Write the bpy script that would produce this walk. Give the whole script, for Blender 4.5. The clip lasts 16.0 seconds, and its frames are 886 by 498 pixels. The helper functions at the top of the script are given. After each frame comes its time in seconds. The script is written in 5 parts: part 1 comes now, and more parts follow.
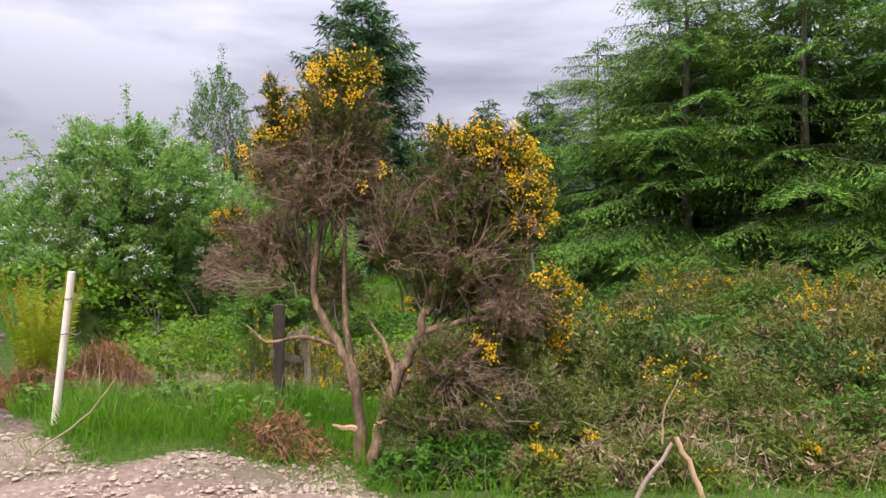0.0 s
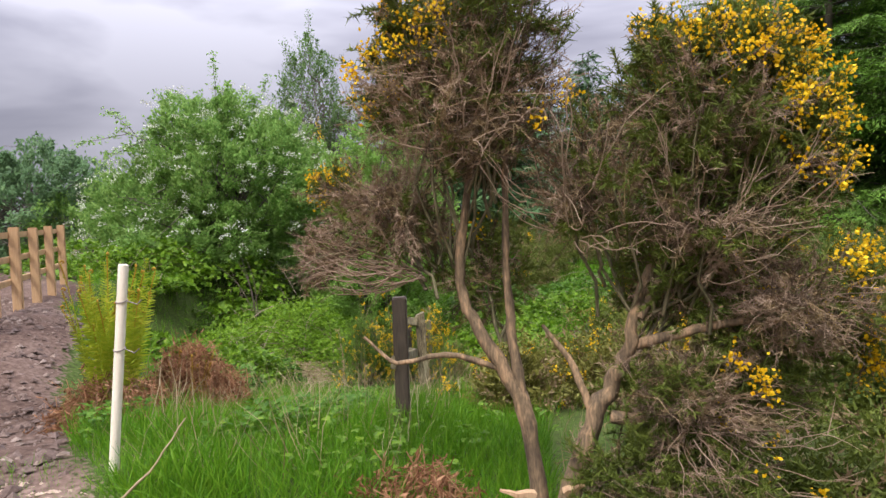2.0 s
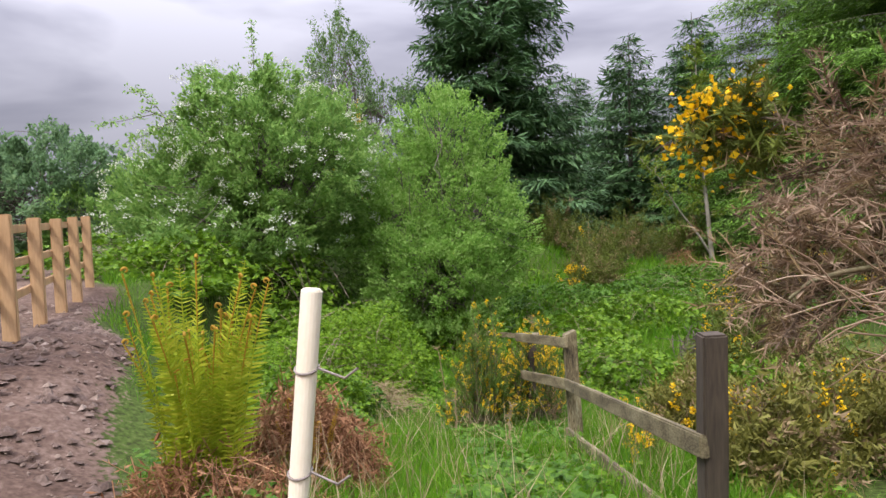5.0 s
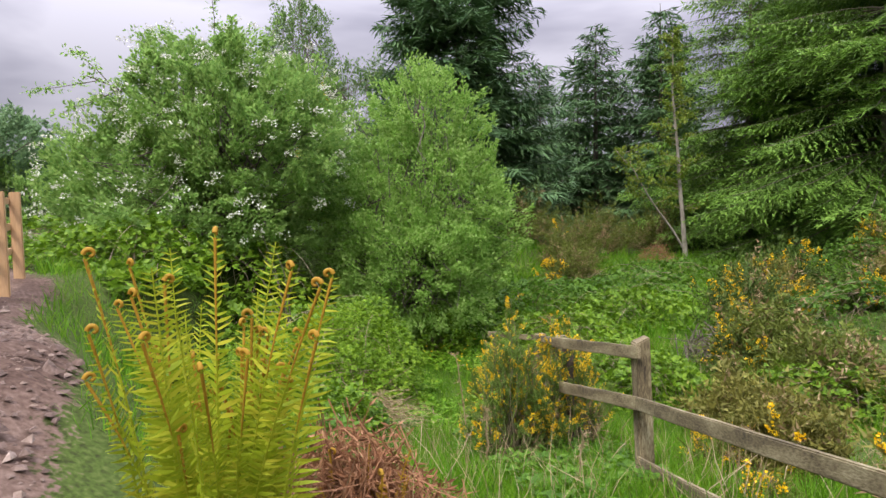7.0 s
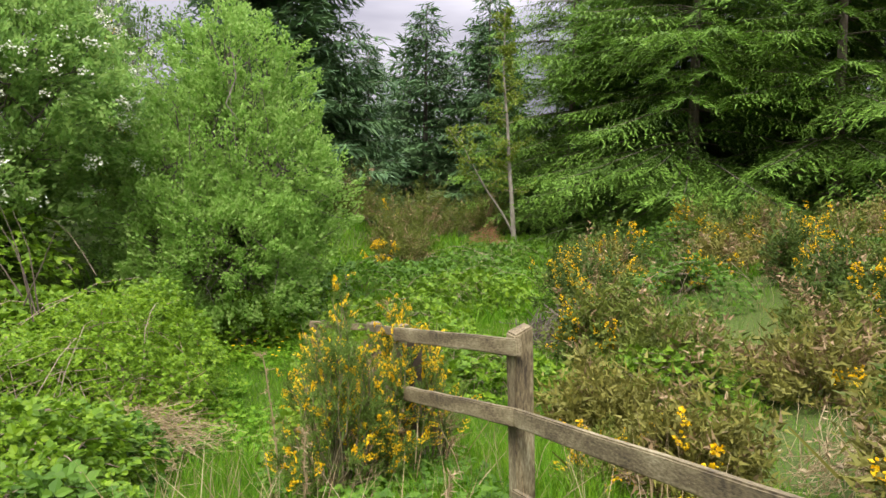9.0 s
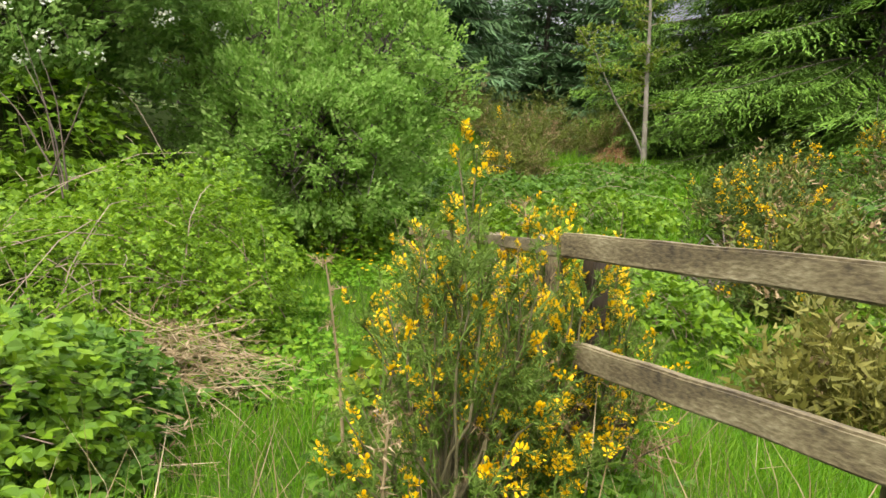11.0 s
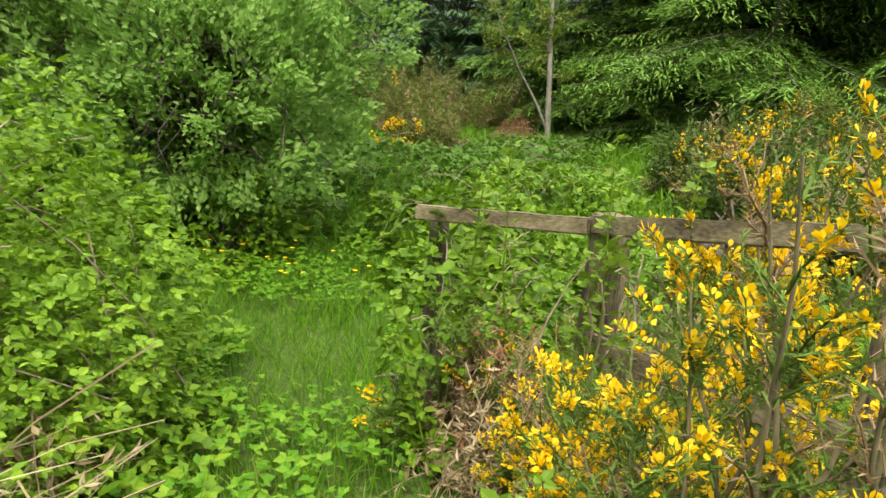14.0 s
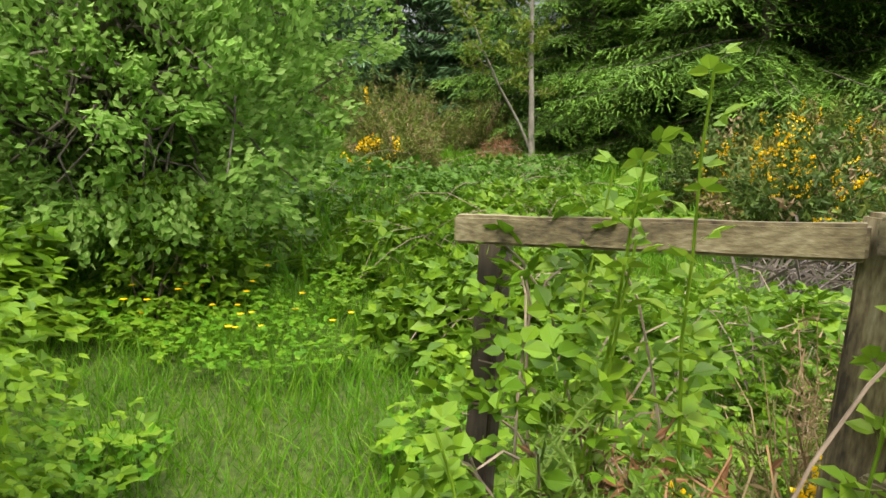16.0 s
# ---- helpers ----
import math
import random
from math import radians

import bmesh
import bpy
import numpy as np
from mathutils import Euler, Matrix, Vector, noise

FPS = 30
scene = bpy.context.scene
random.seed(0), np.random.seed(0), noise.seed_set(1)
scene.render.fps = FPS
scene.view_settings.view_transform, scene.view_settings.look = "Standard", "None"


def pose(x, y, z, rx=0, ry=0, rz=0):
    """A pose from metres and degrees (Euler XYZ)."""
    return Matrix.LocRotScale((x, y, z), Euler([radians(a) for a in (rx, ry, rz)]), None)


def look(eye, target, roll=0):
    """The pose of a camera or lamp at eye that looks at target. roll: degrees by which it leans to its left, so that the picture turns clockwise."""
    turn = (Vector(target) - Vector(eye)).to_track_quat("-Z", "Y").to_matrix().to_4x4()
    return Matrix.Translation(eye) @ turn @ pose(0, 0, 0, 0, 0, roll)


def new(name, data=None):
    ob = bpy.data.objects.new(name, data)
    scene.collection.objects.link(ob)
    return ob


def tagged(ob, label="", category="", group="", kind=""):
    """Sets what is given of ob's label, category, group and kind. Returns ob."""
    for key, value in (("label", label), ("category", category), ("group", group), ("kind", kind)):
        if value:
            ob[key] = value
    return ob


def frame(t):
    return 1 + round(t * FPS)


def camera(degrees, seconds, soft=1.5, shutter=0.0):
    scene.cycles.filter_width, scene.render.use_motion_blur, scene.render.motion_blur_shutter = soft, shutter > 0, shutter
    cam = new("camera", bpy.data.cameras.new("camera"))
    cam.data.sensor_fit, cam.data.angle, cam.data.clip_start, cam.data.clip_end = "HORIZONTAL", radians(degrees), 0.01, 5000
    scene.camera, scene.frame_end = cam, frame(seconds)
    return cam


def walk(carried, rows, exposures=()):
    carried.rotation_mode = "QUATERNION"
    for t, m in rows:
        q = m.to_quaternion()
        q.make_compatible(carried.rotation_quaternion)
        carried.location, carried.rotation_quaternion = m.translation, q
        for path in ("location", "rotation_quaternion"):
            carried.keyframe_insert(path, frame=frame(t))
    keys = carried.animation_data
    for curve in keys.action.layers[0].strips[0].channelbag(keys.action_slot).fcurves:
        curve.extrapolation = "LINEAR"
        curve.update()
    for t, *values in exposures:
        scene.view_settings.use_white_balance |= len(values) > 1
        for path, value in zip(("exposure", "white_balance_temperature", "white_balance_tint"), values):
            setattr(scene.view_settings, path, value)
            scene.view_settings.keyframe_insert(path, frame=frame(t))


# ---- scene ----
cam = camera(68.9, 16.0, 1.5)
METRES, EYE, TILT, LEAN, TURN = 15.4, 1.5, 0.0, 0.0, 0.0
ROWS = [
    (0.0, 0.0, 0.0, 0.0, 0.0, 0.0, 0.0),
    (0.5, -0.0036, 0.0385, -0.0005, 3.77, -1.24, 0.44),
    (1.0, -0.0185, 0.068, -0.0009, 4.07, -2.22, 0.79),
    (1.5, -0.0291, 0.0961, -0.0006, 4.55, -2.61, 1.39),
    (2.0, -0.0449, 0.1227, 0.0014, 7.83, -2.73, 2.01),
    (2.5, -0.0661, 0.1455, 0.0046, 8.98, -2.6, 2.05),
    (3.0, -0.0841, 0.1688, 0.0056, 8.9, -2.81, 2.12),
    (3.5, -0.1049, 0.1852, 0.0089, 8.75, -2.88, 2.02),
    (4.0, -0.124, 0.2003, 0.0139, 8.72, -2.83, 1.94),
    (4.5, -0.1445, 0.2247, 0.006, 8.51, -2.98, 1.94),
    (7.0, -0.2315, 0.3322, -0.0074, 3.69, -3.95, 0.96),
    (7.5, -0.2347, 0.3564, -0.0139, -3.78, -3.65, -0.25),
    (8.0, -0.2336, 0.3783, -0.0164, -13.36, -3.69, -0.35),
    (10.5, -0.2238, 0.5678, -0.0605, -4.48, -9.86, -2.76),
    (11.0, -0.2292, 0.5998, -0.0692, -2.27, -11.95, -3.69),
    (11.5, -0.2392, 0.6335, -0.0727, -1.35, -12.49, -3.73),
    (12.0, -0.2501, 0.6711, -0.0822, 1.77, -12.87, -3.15),
    (12.5, -0.2623, 0.6995, -0.0889, 2.93, -13.09, -2.88),
    (13.0, -0.2748, 0.7296, -0.0932, 1.58, -13.33, -2.78),
    (13.5, -0.2797, 0.7582, -0.1007, -4.96, -13.39, -3.35),
    (14.0, -0.2807, 0.7809, -0.1056, -14.82, -12.57, -4.91),
    (14.5, -0.2811, 0.8045, -0.1077, -20.52, -11.33, -5.35),
    (15.0, -0.2726, 0.8291, -0.1143, -21.06, -9.71, -4.98),
    (15.5, -0.2667, 0.8505, -0.1173, -20.04, -9.76, -4.81),
    (16.0, -0.2683, 0.8878, -0.1268, -17.66, -9.68, -3.49),
]
walk(cam, [(t, pose(0, 0, EYE, TILT, LEAN, TURN) @ pose(METRES * x, METRES * y, METRES * z, 90 + pitch, roll, yaw)) for t, x, y, z, yaw, pitch, roll in ROWS],
     [(0.0, 1.27, 6600, 17), (4.5, 1.3, 6600, 16), (7.0, 1.4, 6750, 18), (8.0, 1.48, 6800, 17), (10.5, 1.78, 7350, 12), (11.5, 1.72, 7300, 10), (12.5, 1.56, 7300, 9), (13.5, 1.7, 7300, 9), (16.0, 1.72, 7250, 9)])


# ---- world and light ----
world = bpy.data.worlds.new("overcast_sky")
scene.world = world
world.use_nodes = True
nt = world.node_tree
nt.nodes.clear()
w_out = nt.nodes.new("ShaderNodeOutputWorld")
w_bg = nt.nodes.new("ShaderNodeBackground")
w_sky = nt.nodes.new("ShaderNodeTexSky")
w_sky.sky_type = "NISHITA"
w_sky.sun_disc = False
w_sky.sun_elevation = radians(55)
w_sky.sun_rotation = radians(200)
w_tc = nt.nodes.new("ShaderNodeTexCoord")
w_map = nt.nodes.new("ShaderNodeMapping")
w_map.inputs["Scale"].default_value = (1.0, 1.0, 3.2)
w_map.inputs["Location"].default_value = (0.35, 0.1, 0.2)
w_noise = nt.nodes.new("ShaderNodeTexNoise")
w_noise.inputs["Scale"].default_value = 1.5
w_noise.inputs["Detail"].default_value = 5.0
w_noise.inputs["Roughness"].default_value = 0.5
w_noise.inputs["Distortion"].default_value = 0.3
w_ramp = nt.nodes.new("ShaderNodeValToRGB")
w_ramp.color_ramp.elements[0].position = 0.37
w_ramp.color_ramp.elements[0].color = (2.6, 2.72, 3.75, 1)
w_ramp.color_ramp.elements[1].position = 0.60
w_ramp.color_ramp.elements[1].color = (8.2, 8.5, 9.8, 1)
w_mix = nt.nodes.new("ShaderNodeMix")
w_mix.data_type = "RGBA"
w_mix.inputs[0].default_value = 0.93
nt.links.new(w_tc.outputs["Generated"], w_map.inputs["Vector"])
nt.links.new(w_map.outputs["Vector"], w_noise.inputs["Vector"])
nt.links.new(w_noise.outputs["Fac"], w_ramp.inputs["Fac"])
nt.links.new(w_sky.outputs["Color"], w_mix.inputs[6])
nt.links.new(w_ramp.outputs["Color"], w_mix.inputs[7])
# an overcast sky is about three times as bright overhead as at the horizon
w_sep = nt.nodes.new("ShaderNodeSeparateXYZ")
w_gain = nt.nodes.new("ShaderNodeMapRange")
w_gain.inputs["From Min"].default_value = 0.0
w_gain.inputs["From Max"].default_value = 1.0
w_gain.inputs["To Min"].default_value = 0.21
w_gain.inputs["To Max"].default_value = 3.3
w_scale = nt.nodes.new("ShaderNodeVectorMath")
w_scale.operation = "SCALE"
nt.links.new(w_tc.outputs["Generated"], w_sep.inputs[0])
w_sq = nt.nodes.new("ShaderNodeMath")
w_sq.operation = "MULTIPLY"
nt.links.new(w_sep.outputs["Z"], w_sq.inputs[0])
nt.links.new(w_sep.outputs["Z"], w_sq.inputs[1])
nt.links.new(w_sq.outputs[0], w_gain.inputs["Value"])
nt.links.new(w_mix.outputs[2], w_scale.inputs[0])
nt.links.new(w_gain.outputs[0], w_scale.inputs["Scale"])
nt.links.new(w_scale.outputs[0], w_bg.inputs["Color"])
w_bg.inputs["Strength"].default_value = 0.10
nt.links.new(w_bg.outputs["Background"], w_out.inputs["Surface"])
sun_data = bpy.data.lights.new("sun", "SUN")
sun_data.energy = 1.5
sun_data.angle = radians(14)
sun_data.color = (1.0, 0.97, 0.92)
sun = new("sun", sun_data)
sun.matrix_basis = look((0, 0, 30), (4, 11, 12))

# ---- materials ----


def material(name):
    m = bpy.data.materials.new(name)
    m.use_nodes = True
    n = m.node_tree.nodes
    return m, n, m.node_tree.links, n["Principled BSDF"]


def ramp_node(n, stops):
    r = n.new("ShaderNodeValToRGB")
    e = r.color_ramp.elements
    while len(e) < len(stops):
        e.new(0.5)
    for el, (p, c) in zip(e, stops):
        el.position = p
        el.color = (*c, 1)
    return r


def leaf_material(name, dark, mid, light, glow=0.35, rough=0.5, scale=1.2):
    """Foliage: each leaf a little different, with broad patches, half translucent."""
    m, n, l, b = material(name)
    g = n.new("ShaderNodeNewGeometry")
    tc = n.new("ShaderNodeTexCoord")
    no = n.new("ShaderNodeTexNoise")
    no.inputs["Scale"].default_value = scale
    no.inputs["Detail"].default_value = 3
    l.new(tc.outputs["Object"], no.inputs["Vector"])
    mx = n.new("ShaderNodeMath")
    mx.operation = "MULTIPLY_ADD"
    mx.inputs[1].default_value = 0.55
    l.new(g.outputs["Random Per Island"], mx.inputs[0])
    sc = n.new("ShaderNodeMath")
    sc.operation = "MULTIPLY"
    sc.inputs[1].default_value = 0.5
    l.new(no.outputs["Fac"], sc.inputs[0])
    l.new(sc.outputs[0], mx.inputs[2])
    r = ramp_node(n, [(0.08, dark), (0.48, mid), (0.85, light)])
    l.new(mx.outputs[0], r.inputs["Fac"])
    l.new(r.outputs["Color"], b.inputs["Base Color"])
    b.inputs["Roughness"].default_value = rough
    b.inputs["Specular IOR Level"].default_value = 0.18
    tr = n.new("ShaderNodeBsdfTranslucent")
    l.new(r.outputs["Color"], tr.inputs["Color"])
    ms = n.new("ShaderNodeMixShader")
    ms.inputs[0].default_value = glow
    l.new(b.outputs[0], ms.inputs[1])
    l.new(tr.outputs[0], ms.inputs[2])
    l.new(ms.outputs[0], n["Material Output"].inputs["Surface"])
    return m


def rough_material(name, stops, scale=8.0, stretch=(1, 1, 1), fine=60.0, rough=0.85, bump=0.4, depth=0.01):
    """Bark, wood, soil and stone: two scales of noise in colour, and relief."""
    m, n, l, b = material(name)
    tc = n.new("ShaderNodeTexCoord")
    mp = n.new("ShaderNodeMapping")
    mp.inputs["Scale"].default_value = stretch
    l.new(tc.outputs["Object"], mp.inputs["Vector"])
    n1 = n.new("ShaderNodeTexNoise")
    n1.inputs["Scale"].default_value = scale
    n1.inputs["Detail"].default_value = 6
    n2 = n.new("ShaderNodeTexNoise")
    n2.inputs["Scale"].default_value = fine
    n2.inputs["Detail"].default_value = 4
    l.new(mp.outputs[0], n1.inputs["Vector"])
    l.new(mp.outputs[0], n2.inputs["Vector"])
    ad = n.new("ShaderNodeMath")
    ad.operation = "MULTIPLY_ADD"
    ad.inputs[1].default_value = 0.4
    l.new(n2.outputs["Fac"], ad.inputs[0])
    s2 = n.new("ShaderNodeMath")
    s2.operation = "MULTIPLY"
    s2.inputs[1].default_value = 0.6
    l.new(n1.outputs["Fac"], s2.inputs[0])
    l.new(s2.outputs[0], ad.inputs[2])
    r = ramp_node(n, stops)
    l.new(ad.outputs[0], r.inputs["Fac"])
    l.new(r.outputs["Color"], b.inputs["Base Color"])
    b.inputs["Roughness"].default_value = rough
    bp = n.new("ShaderNodeBump")
    bp.inputs["Strength"].default_value = bump
    bp.inputs["Distance"].default_value = depth
    l.new(ad.outputs[0], bp.inputs["Height"])
    l.new(bp.outputs[0], b.inputs["Normal"])
    return m


M_GRASS = leaf_material("grass_green", (0.042, 0.118, 0.006), (0.085, 0.232, 0.009), (0.165, 0.300, 0.020), 0.4, 0.55, 0.8)
M_DRYGRASS = leaf_material("dry_grass", (0.16, 0.11, 0.05), (0.30, 0.23, 0.12), (0.44, 0.36, 0.22), 0.2, 0.8, 2.0)
M_BRAMBLE = leaf_material("bramble_leaf", (0.039, 0.086, 0.007), (0.088, 0.186, 0.010), (0.177, 0.298, 0.019), 0.35, 0.45, 1.0)
M_SHOOT = leaf_material("young_bramble_leaf", (0.074, 0.148, 0.010), (0.131, 0.238, 0.016), (0.205, 0.312, 0.033), 0.4, 0.45, 3.0)
M_GORSEGREEN = leaf_material("fresh_gorse_spine", (0.05, 0.095, 0.014), (0.095, 0.165, 0.024), (0.15, 0.23, 0.04), 0.25, 0.6, 2.5)
# Lighter copy of bramble_leaf: the brightness of sunlit leaves is put into the colour.
M_MOUND = leaf_material("leaf_lightened_as_sunlit", (0.06, 0.125, 0.009), (0.125, 0.245, 0.014), (0.225, 0.36, 0.024), 0.4, 0.45, 1.0)
M_NETTLE = leaf_material("nettle_leaf", (0.028, 0.074, 0.008), (0.060, 0.143, 0.013), (0.106, 0.212, 0.021), 0.35, 0.5, 1.0)
M_WILLOW = leaf_material("willow_leaf", (0.110, 0.220, 0.037), (0.215, 0.394, 0.070), (0.360, 0.522, 0.151), 0.62, 0.5, 0.7)
M_HAWTHORN = leaf_material("hawthorn_leaf", (0.105, 0.205, 0.050), (0.194, 0.348, 0.078), (0.302, 0.456, 0.120), 0.6, 0.5, 0.6)
# Distance haze is painted into these leaves: paler and bluer than the nearer trees.
M_HEDGE = leaf_material("haze_tinted_hedge_leaf", (0.088, 0.154, 0.077), (0.143, 0.248, 0.110), (0.209, 0.325, 0.143), 0.52, 0.5, 0.4)
M_BIRCH = leaf_material("birch_leaf", (0.075, 0.140, 0.050), (0.130, 0.230, 0.070), (0.190, 0.300, 0.100), 0.52, 0.5, 0.5)
M_SPRUCE = leaf_material("spruce_needle", (0.040, 0.086, 0.037), (0.069, 0.144, 0.053), (0.115, 0.213, 0.075), 0.15, 0.6, 0.4)
M_FIR = leaf_material("fir_needle", (0.039, 0.082, 0.015), (0.078, 0.160, 0.024), (0.140, 0.243, 0.037), 0.2, 0.6, 0.5)
M_FIRTIP = leaf_material("fir_new_growth", (0.075, 0.160, 0.022), (0.125, 0.255, 0.034), (0.190, 0.335, 0.050), 0.3, 0.6, 0.5)
M_LARCH = leaf_material("larch_needle", (0.081, 0.132, 0.013), (0.138, 0.209, 0.023), (0.218, 0.275, 0.041), 0.35, 0.6, 0.8)
M_FERN = leaf_material("fern_frond", (0.165, 0.235, 0.012), (0.275, 0.355, 0.018), (0.420, 0.420, 0.035), 0.4, 0.5, 3.0)
M_FERNTIP = leaf_material("fern_crozier", (0.200, 0.115, 0.012), (0.330, 0.185, 0.018), (0.430, 0.275, 0.035), 0.25, 0.6, 3.0)
M_DEADFERN = leaf_material("dead_fern", (0.100, 0.042, 0.020), (0.240, 0.112, 0.052), (0.400, 0.225, 0.120), 0.15, 0.8, 3.0)
M_GORSE = leaf_material("gorse_spine", (0.050, 0.068, 0.011), (0.092, 0.122, 0.018), (0.145, 0.180, 0.028), 0.2, 0.6, 2.5)
M_SCRUB = leaf_material("dark_scrub", (0.028, 0.050, 0.010), (0.055, 0.098, 0.016), (0.105, 0.160, 0.026), 0.2, 0.6, 1.5)
M_OLIVE = leaf_material("olive_gorse", (0.070, 0.072, 0.014), (0.135, 0.135, 0.026), (0.215, 0.205, 0.045), 0.2, 0.6, 1.5)
M_GORSEDARK = leaf_material("gorse_dark_twig", (0.050, 0.034, 0.022), (0.105, 0.072, 0.046), (0.190, 0.135, 0.085), 0.08, 0.85, 3.0)
M_GORSEPALE = leaf_material("gorse_bleached_twig", (0.150, 0.097, 0.060), (0.273, 0.189, 0.123), (0.405, 0.304, 0.207), 0.08, 0.85, 3.0)
M_GORSEMOSS = rough_material("mossy_gorse_bark", [(0.32, (0.055, 0.050, 0.022)), (0.5, (0.125, 0.110, 0.050)), (0.68, (0.23, 0.19, 0.105))], 14, (1, 1, 0.3), 80, 0.9, 0.8, 0.008)
M_GORSEDEAD = leaf_material("gorse_dead_twig", (0.085, 0.055, 0.025), (0.190, 0.132, 0.064), (0.345, 0.260, 0.145), 0.08, 0.85, 3.0)
M_FLOWER = leaf_material("gorse_flower", (0.600, 0.320, 0.005), (0.760, 0.500, 0.009), (0.820, 0.600, 0.025), 0.3, 0.5, 4.0)
M_BLOSSOM = leaf_material("hawthorn_blossom", (0.45, 0.48, 0.35), (0.60, 0.62, 0.49), (0.72, 0.73, 0.62), 0.3, 0.6, 2.0)
M_BARK = rough_material("grey_bark", [(0.3, (0.05, 0.04, 0.03)), (0.55, (0.14, 0.115, 0.09)), (0.75, (0.24, 0.21, 0.17))], 10, (1, 1, 0.25), 60, 0.9, 0.7, 0.01)
M_GORSEBARK = rough_material("gorse_bark", [(0.36, (0.060, 0.042, 0.024)), (0.5, (0.165, 0.115, 0.062)), (0.64, (0.40, 0.255, 0.135))], 14, (1, 1, 0.2), 80, 0.9, 0.9, 0.012)
M_TWIG = rough_material("pale_twig", [(0.3, (0.15, 0.11, 0.075)), (0.7, (0.36, 0.28, 0.2))], 12, (1, 1, 0.4), 80, 0.9, 0.3, 0.004)
M_PALEBARK = rough_material("pale_bark", [(0.3, (0.13, 0.115, 0.085)), (0.7, (0.30, 0.275, 0.22))], 10, (1, 1, 0.4), 60, 0.9, 0.3, 0.004)
M_SPLIT = rough_material("split_wood", [(0.3, (0.35, 0.2, 0.1)), (0.7, (0.6, 0.42, 0.24))], 20, (1, 1, 0.15), 80, 0.8, 0.4, 0.004)
M_OLDWOOD = rough_material("weathered_wood", [(0.36, (0.035, 0.026, 0.012)), (0.47, (0.125, 0.098, 0.048)), (0.56, (0.215, 0.18, 0.095)), (0.66, (0.34, 0.31, 0.19))], 9, (1, 1, 0.25), 90, 0.9, 1.0, 0.008)
M_OLDRAIL = rough_material("weathered_rail", [(0.36, (0.035, 0.026, 0.012)), (0.48, (0.120, 0.096, 0.046)), (0.57, (0.185, 0.155, 0.080)), (0.68, (0.28, 0.25, 0.145))], 8, (0.4, 1, 1), 90, 0.9, 1.0, 0.008)
M_DARKWOOD = rough_material("dark_wet_wood", [(0.3, (0.022, 0.016, 0.010)), (0.7, (0.10, 0.075, 0.048))], 7, (1, 1, 0.12), 70, 0.9, 0.7, 0.006)
M_NEWWOOD = rough_material("new_timber", [(0.3, (0.32, 0.19, 0.085)), (0.55, (0.46, 0.29, 0.14)), (0.75, (0.56, 0.38, 0.20))], 5, (1, 1, 0.15), 60, 0.7, 0.3, 0.003)
M_CREAM = rough_material("cream_plastic", [(0.3, (0.70, 0.62, 0.46)), (0.6, (0.78, 0.72, 0.57)), (0.8, (0.82, 0.77, 0.64))], 6, (1, 1, 0.4), 120, 0.45, 0.08, 0.001)
M_WIRE = rough_material("rusty_wire", [(0.3, (0.10, 0.08, 0.07)), (0.7, (0.28, 0.24, 0.2))], 30, (1, 1, 1), 120, 0.6, 0.2, 0.001)
M_STONE = rough_material("gravel_stone", [(0.3, (0.23, 0.165, 0.11)), (0.55, (0.38, 0.29, 0.205)), (0.75, (0.54, 0.45, 0.33))], 9, (1, 1, 1), 60, 0.9, 0.5, 0.006)

M_CLOD = rough_material("mud_clod", [(0.32, (0.045, 0.028, 0.020)), (0.5, (0.105, 0.070, 0.052)), (0.7, (0.19, 0.14, 0.108))], 6, (1, 1, 1), 50, 0.95, 0.6, 0.008)
M_MUDSTONE = rough_material("muddy_stone", [(0.3, (0.10, 0.068, 0.048)), (0.55, (0.19, 0.14, 0.105)), (0.78, (0.38, 0.31, 0.25))], 5, (1, 1, 1), 40, 0.9, 0.5, 0.006)


